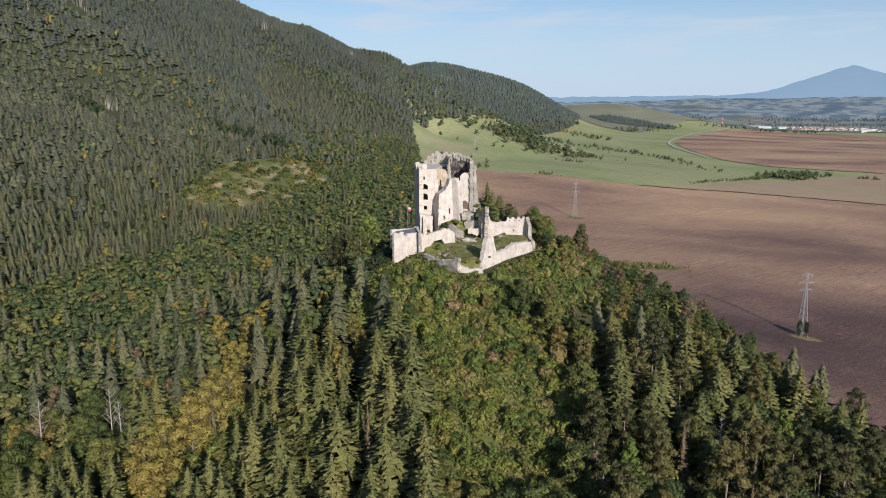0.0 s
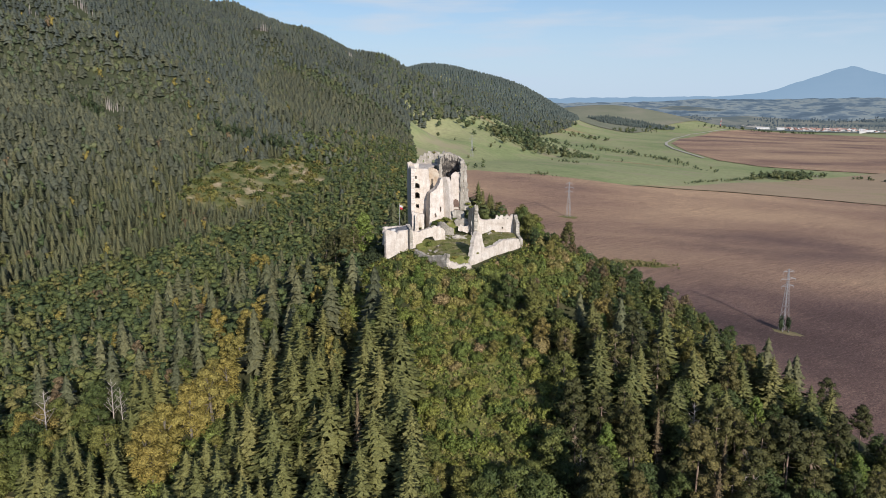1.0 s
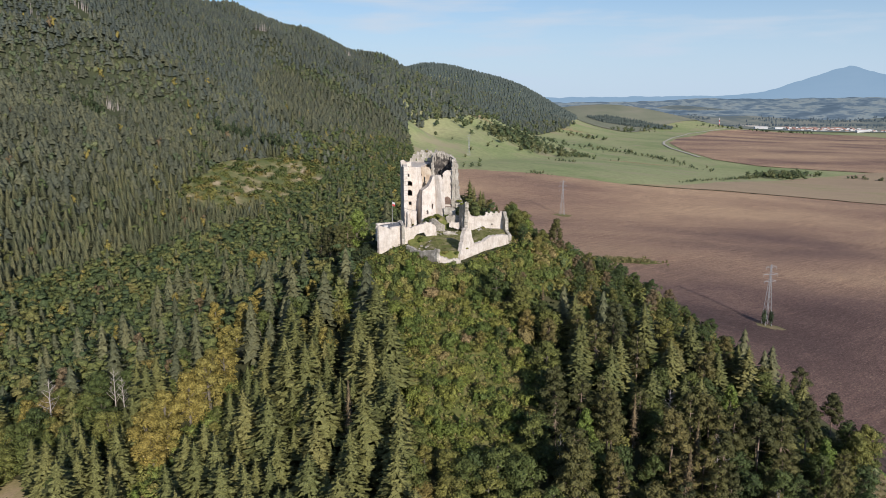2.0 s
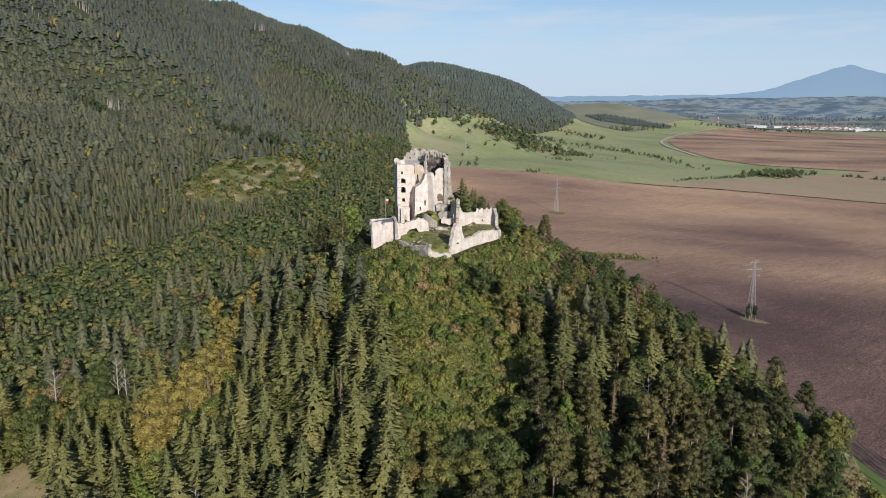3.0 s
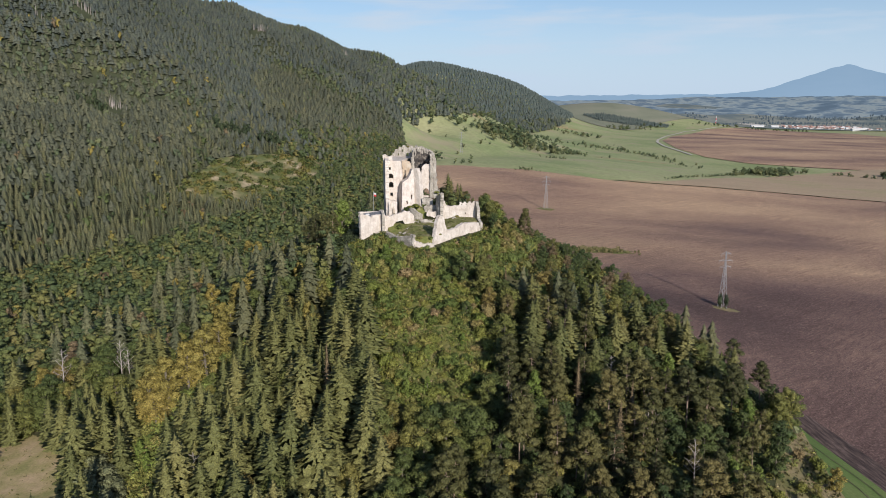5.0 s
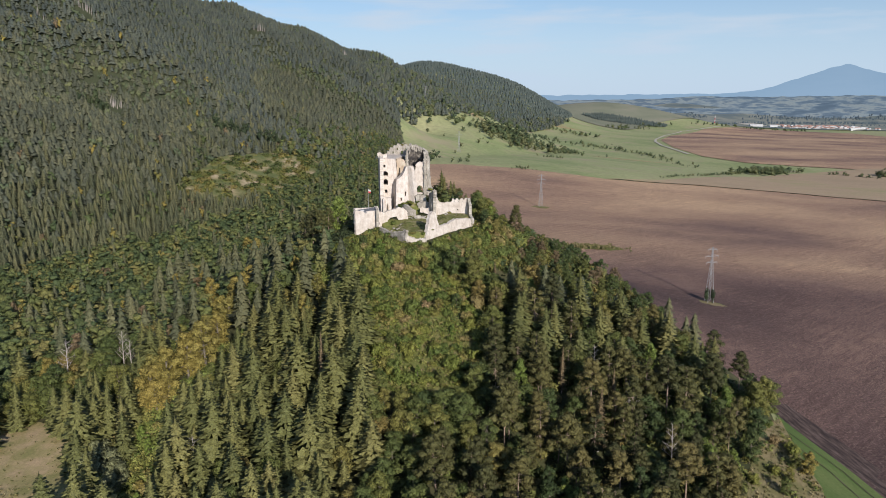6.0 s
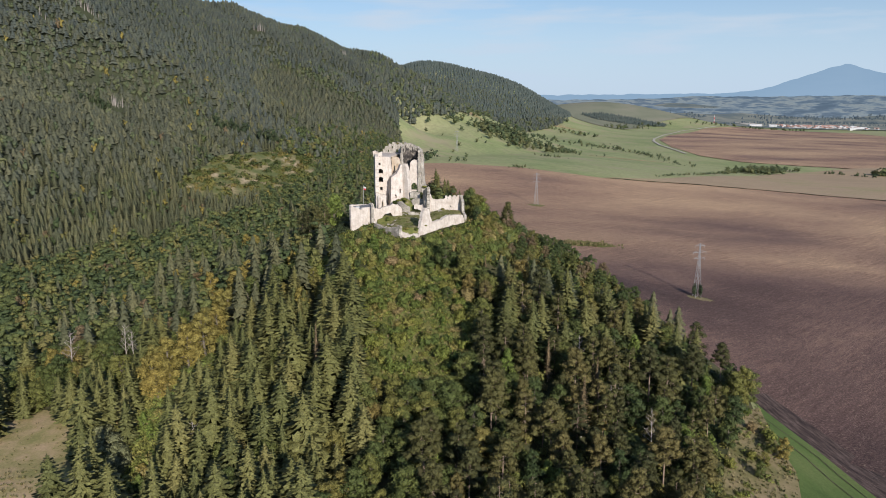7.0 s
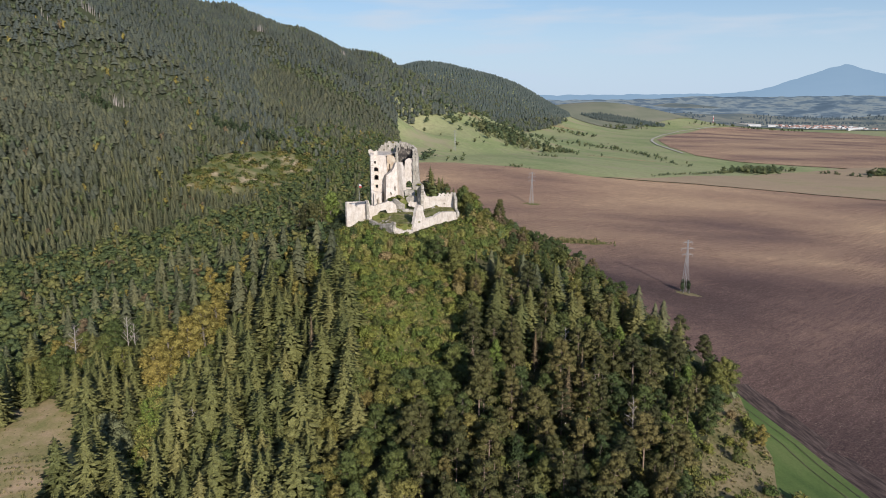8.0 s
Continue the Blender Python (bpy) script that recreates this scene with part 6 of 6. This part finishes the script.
round_patch("dry_grass_strip", 270, 1760, 120, 34, M_DRY, "pale dry grass strip on the far pasture")
round_patch("dry_grass_strip", 70, 1060, 26, 14, M_DRY, "pale dry grass strip on the far pasture")
round_patch("dry_grass_strip", 315, 962, 70, 16, M_DRY, "pale dry grass strip on the far pasture")
green = []
for row in ((265, 592, 407, 781, 46, 1.5, 4, 2, 1), (407, 781, 474, 865, 26, 3, 6, 4, 2), (470, 850, 563, 927, 60, 6, 12, 9, 3), (563, 927, 600, 930, 8, 5, 9, 5, 4),
            (625, 910, 690, 860, 16, 3, 7, 3, 5), (320, 1238, 364, 1216, 14, 5, 10, 8, 6), (364, 1216, 401, 1070, 30, 3, 8, 8, 7), (401, 1070, 404, 899, 26, 2, 6, 8, 8),
            (191, 1000, 226, 939, 26, 4, 9, 14, 9), (150, 780, 185, 770, 14, 2, 5, 5, 10), (100, 905, 190, 960, 60, 5, 14, 22, 11), (85, 930, 150, 1010, 60, 8, 18, 18, 12),
            (85, 528, 108, 540, 12, 2, 4, 3, 13), (283, 1706, 386, 1567, 26, 6, 12, 14, 14), (544, 2129, 821, 2478, 26, 9, 16, 16, 15), (150, 1090, 330, 1330, 40, 3, 9, 26, 16),
            (20, 640, 60, 900, 6, 4, 8, 14, 17), (-20, 900, 120, 1150, 46, 7, 15, 24, 18), (700, 895, 735, 880, 24, 9, 15, 5, 19), (960, 2600, 1500, 2800, 40, 8, 14, 14, 20),
            (20, 540, 34, 560, 5, 3, 6, 4, 21), (-8, 520, -2, 560, 4, 8, 12, 4, 22)):
    x0, y0, x1, y1, n, lo, hi, wide, seed = row
    green += hedge(x0, y0, x1, y1, int(n * 1.4), lo * 0.8, hi * 1.2, wide * 1.3, seed)
thicket("hedges", "scattered dark green hedges and bushes on the pasture", "hedges", "broad", M_HEDGE, green, 61, 1.7)


# ---- town and far country ----
RNG = random.Random(71)


def house(x, y, w, d, h, turn, roof):
    root = tagged(new("house"), "small white house with a reddish roof" if roof is M_ROOF else "long pale industrial hall", "house", "houses of the far town")
    z = float(land(x, y))
    for nm, zs, over, m in (("wall", (-2, h), 0, M_WHITE), ("roof", (h, h * 1.6), 0.6, roof)):
        bm = bmesh.new()
        a, b = w / 2 + over, d / 2 + over
        lo = [bm.verts.new((sx * a, sy * b, zs[0])) for sx, sy in ((-1, -1), (1, -1), (1, 1), (-1, 1))]
        if nm == "wall":
            hi = [bm.verts.new((v.co.x, v.co.y, zs[1])) for v in lo]
            bm.faces.new(hi)
            for i in range(4):
                bm.faces.new((lo[i], lo[(i + 1) % 4], hi[(i + 1) % 4], hi[i]))
        else:
            r0, r1 = bm.verts.new((-a, 0, zs[1])), bm.verts.new((a, 0, zs[1]))
            for f in ((lo[0], lo[1], r1, r0), (lo[2], lo[3], r0, r1), (lo[1], lo[2], r1), (lo[3], lo[0], r0)):
                bm.faces.new(f)
        part(nm, bm, m, root)
    root.matrix_world = pose(x, y, z, 0, 0, turn)


for k in range(150):
    f = RNG.random()
    house(1590 + 330 * f + RNG.gauss(0, 20), 3240 - 120 * f + RNG.uniform(-150, 190), RNG.uniform(9, 16), RNG.uniform(8, 11), RNG.uniform(4, 7), RNG.uniform(-30, 30), M_ROOF if RNG.random() < 0.7 else M_WHITE)
for x, y, w, d in ((1490, 3260, 60, 20), (1560, 3230, 34, 16), (1800, 2960, 60, 16), (1330, 3900, 90, 25), (1250, 3950, 60, 20)):
    house(x, y, w, d, 8, RNG.uniform(-12, 12), M_WHITE)
tagged(patch("building_site", [(1480, 3300), (1560, 3290), (1640, 3690), (1560, 3710)], M_ROAD, 40, 6.0), "pale bare earth of a road building site", "building site", kind="structure")
lane("motorway", [(1560, 3100), (1800, 2960), (2100, 2900), (2600, 2900)], 22, M_ROAD, "pale concrete motorway in the valley", 6.0)

mast = tagged(new("mast"), "red and white banded mast beyond the field", "mast")
for k in range(5):
    c = Cloud()
    tube(c, (0, 0, 9 * k), (0, 0, 9 * k + 9), 1.6, 1.6, 8)
    ob = new("band", c.mesh("band", M_RED if k % 2 else M_WHITE))
    ob.parent = mast
mast.matrix_world = pose(1290, 3250, float(land(1290, 3250)))


def ridge_strip(name, y, xs, heights, foot, material, label, rough):
    """A far range: a long rounded ridge with an uneven crest."""
    X = np.linspace(xs[0], xs[-1], 160)
    H = np.interp(X, xs, heights)
    V, F = [], []
    for i, (x, h) in enumerate(zip(X, H)):
        h = h + rough * (wave(x, 0, 210) + 0.6 * wave(x, 50, 83))
        for k, (dy, f) in enumerate(((-160, 0.0), (-70, 0.55), (0, 1.0), (120, 0.4))):
            V.append((x, y + dy, foot + (h - foot) * f))
    for i in range(159):
        for k in range(3):
            a = 4 * i + k
            F.append((a, a + 4, a + 5, a + 1))
    me = mesh_from(name, V, F)
    me.polygons.foreach_set("use_smooth", np.ones(len(me.polygons), bool))
    me.materials.append(material)
    return tagged(new(name, me), label, "hills", kind="structure")


tagged(patch("downland", [(420, 2300), (600, 2150), (760, 2450), (1000, 2750), (1200, 3060), (1300, 3500), (1000, 3800), (300, 3700), (260, 2800)], M_DOWN, 50, 1.5), "bare grey-green down beyond the pasture, with haze painted in", "hills", kind="structure")
tagged(patch("far_lowland", [(900, 3150), (1246, 3080), (1520, 3000), (2000, 2900), (3600, 2900), (4000, 4850), (200, 4850), (560, 3750)], M_LOW, 60, 3.0), "patchwork of far fields and woods in painted haze", "fields", kind="structure")
woods = []
for row in ((900, 3900, 1500, 4020, 150, 12, 20, 26, 31), (1000, 4120, 1900, 4200, 200, 14, 22, 30, 32), (1560, 3660, 2300, 3620, 150, 12, 20, 22, 33), (1750, 3950, 3000, 4000, 260, 12, 24, 40, 34),
            (1600, 3420, 2500, 3380, 90, 9, 15, 14, 35), (2100, 4200, 3300, 4150, 220, 14, 24, 40, 36), (1300, 3480, 1560, 3600, 50, 9, 15, 16, 37)):
    woods += hedge(*row)
thicket("far_woods", "woods in the far valley, coloured blue for haze", "woods", "broad_far", M_FARWOOD, woods, 81)
ridge_strip("backdrop_mountain", 4700, (-400, 300, 1200, 1900, 2120, 2300, 2480, 2660, 2820, 2950, 3300), (70, 92, 100, 108, 135, 190, 250, 300, 258, 230, 190), -80, M_PEAK, "mountain range in painted blue haze", 4)
ridge_strip("backdrop_lowland_far", 4450, (300, 800, 1300, 1600, 2000, 2600, 3300), (68, 66, 72, 90, 86, 96, 92), -80, M_MIST, "wooded lowland in painted blue haze", 3)
ridge_strip("backdrop_lowland_near", 4150, (900, 1200, 1500, 1900, 2300, 2700, 3300), (10, 34, 20, 30, 52, 40, 50), -80, M_MIST, "wooded rise beyond the valley in painted haze", 4)
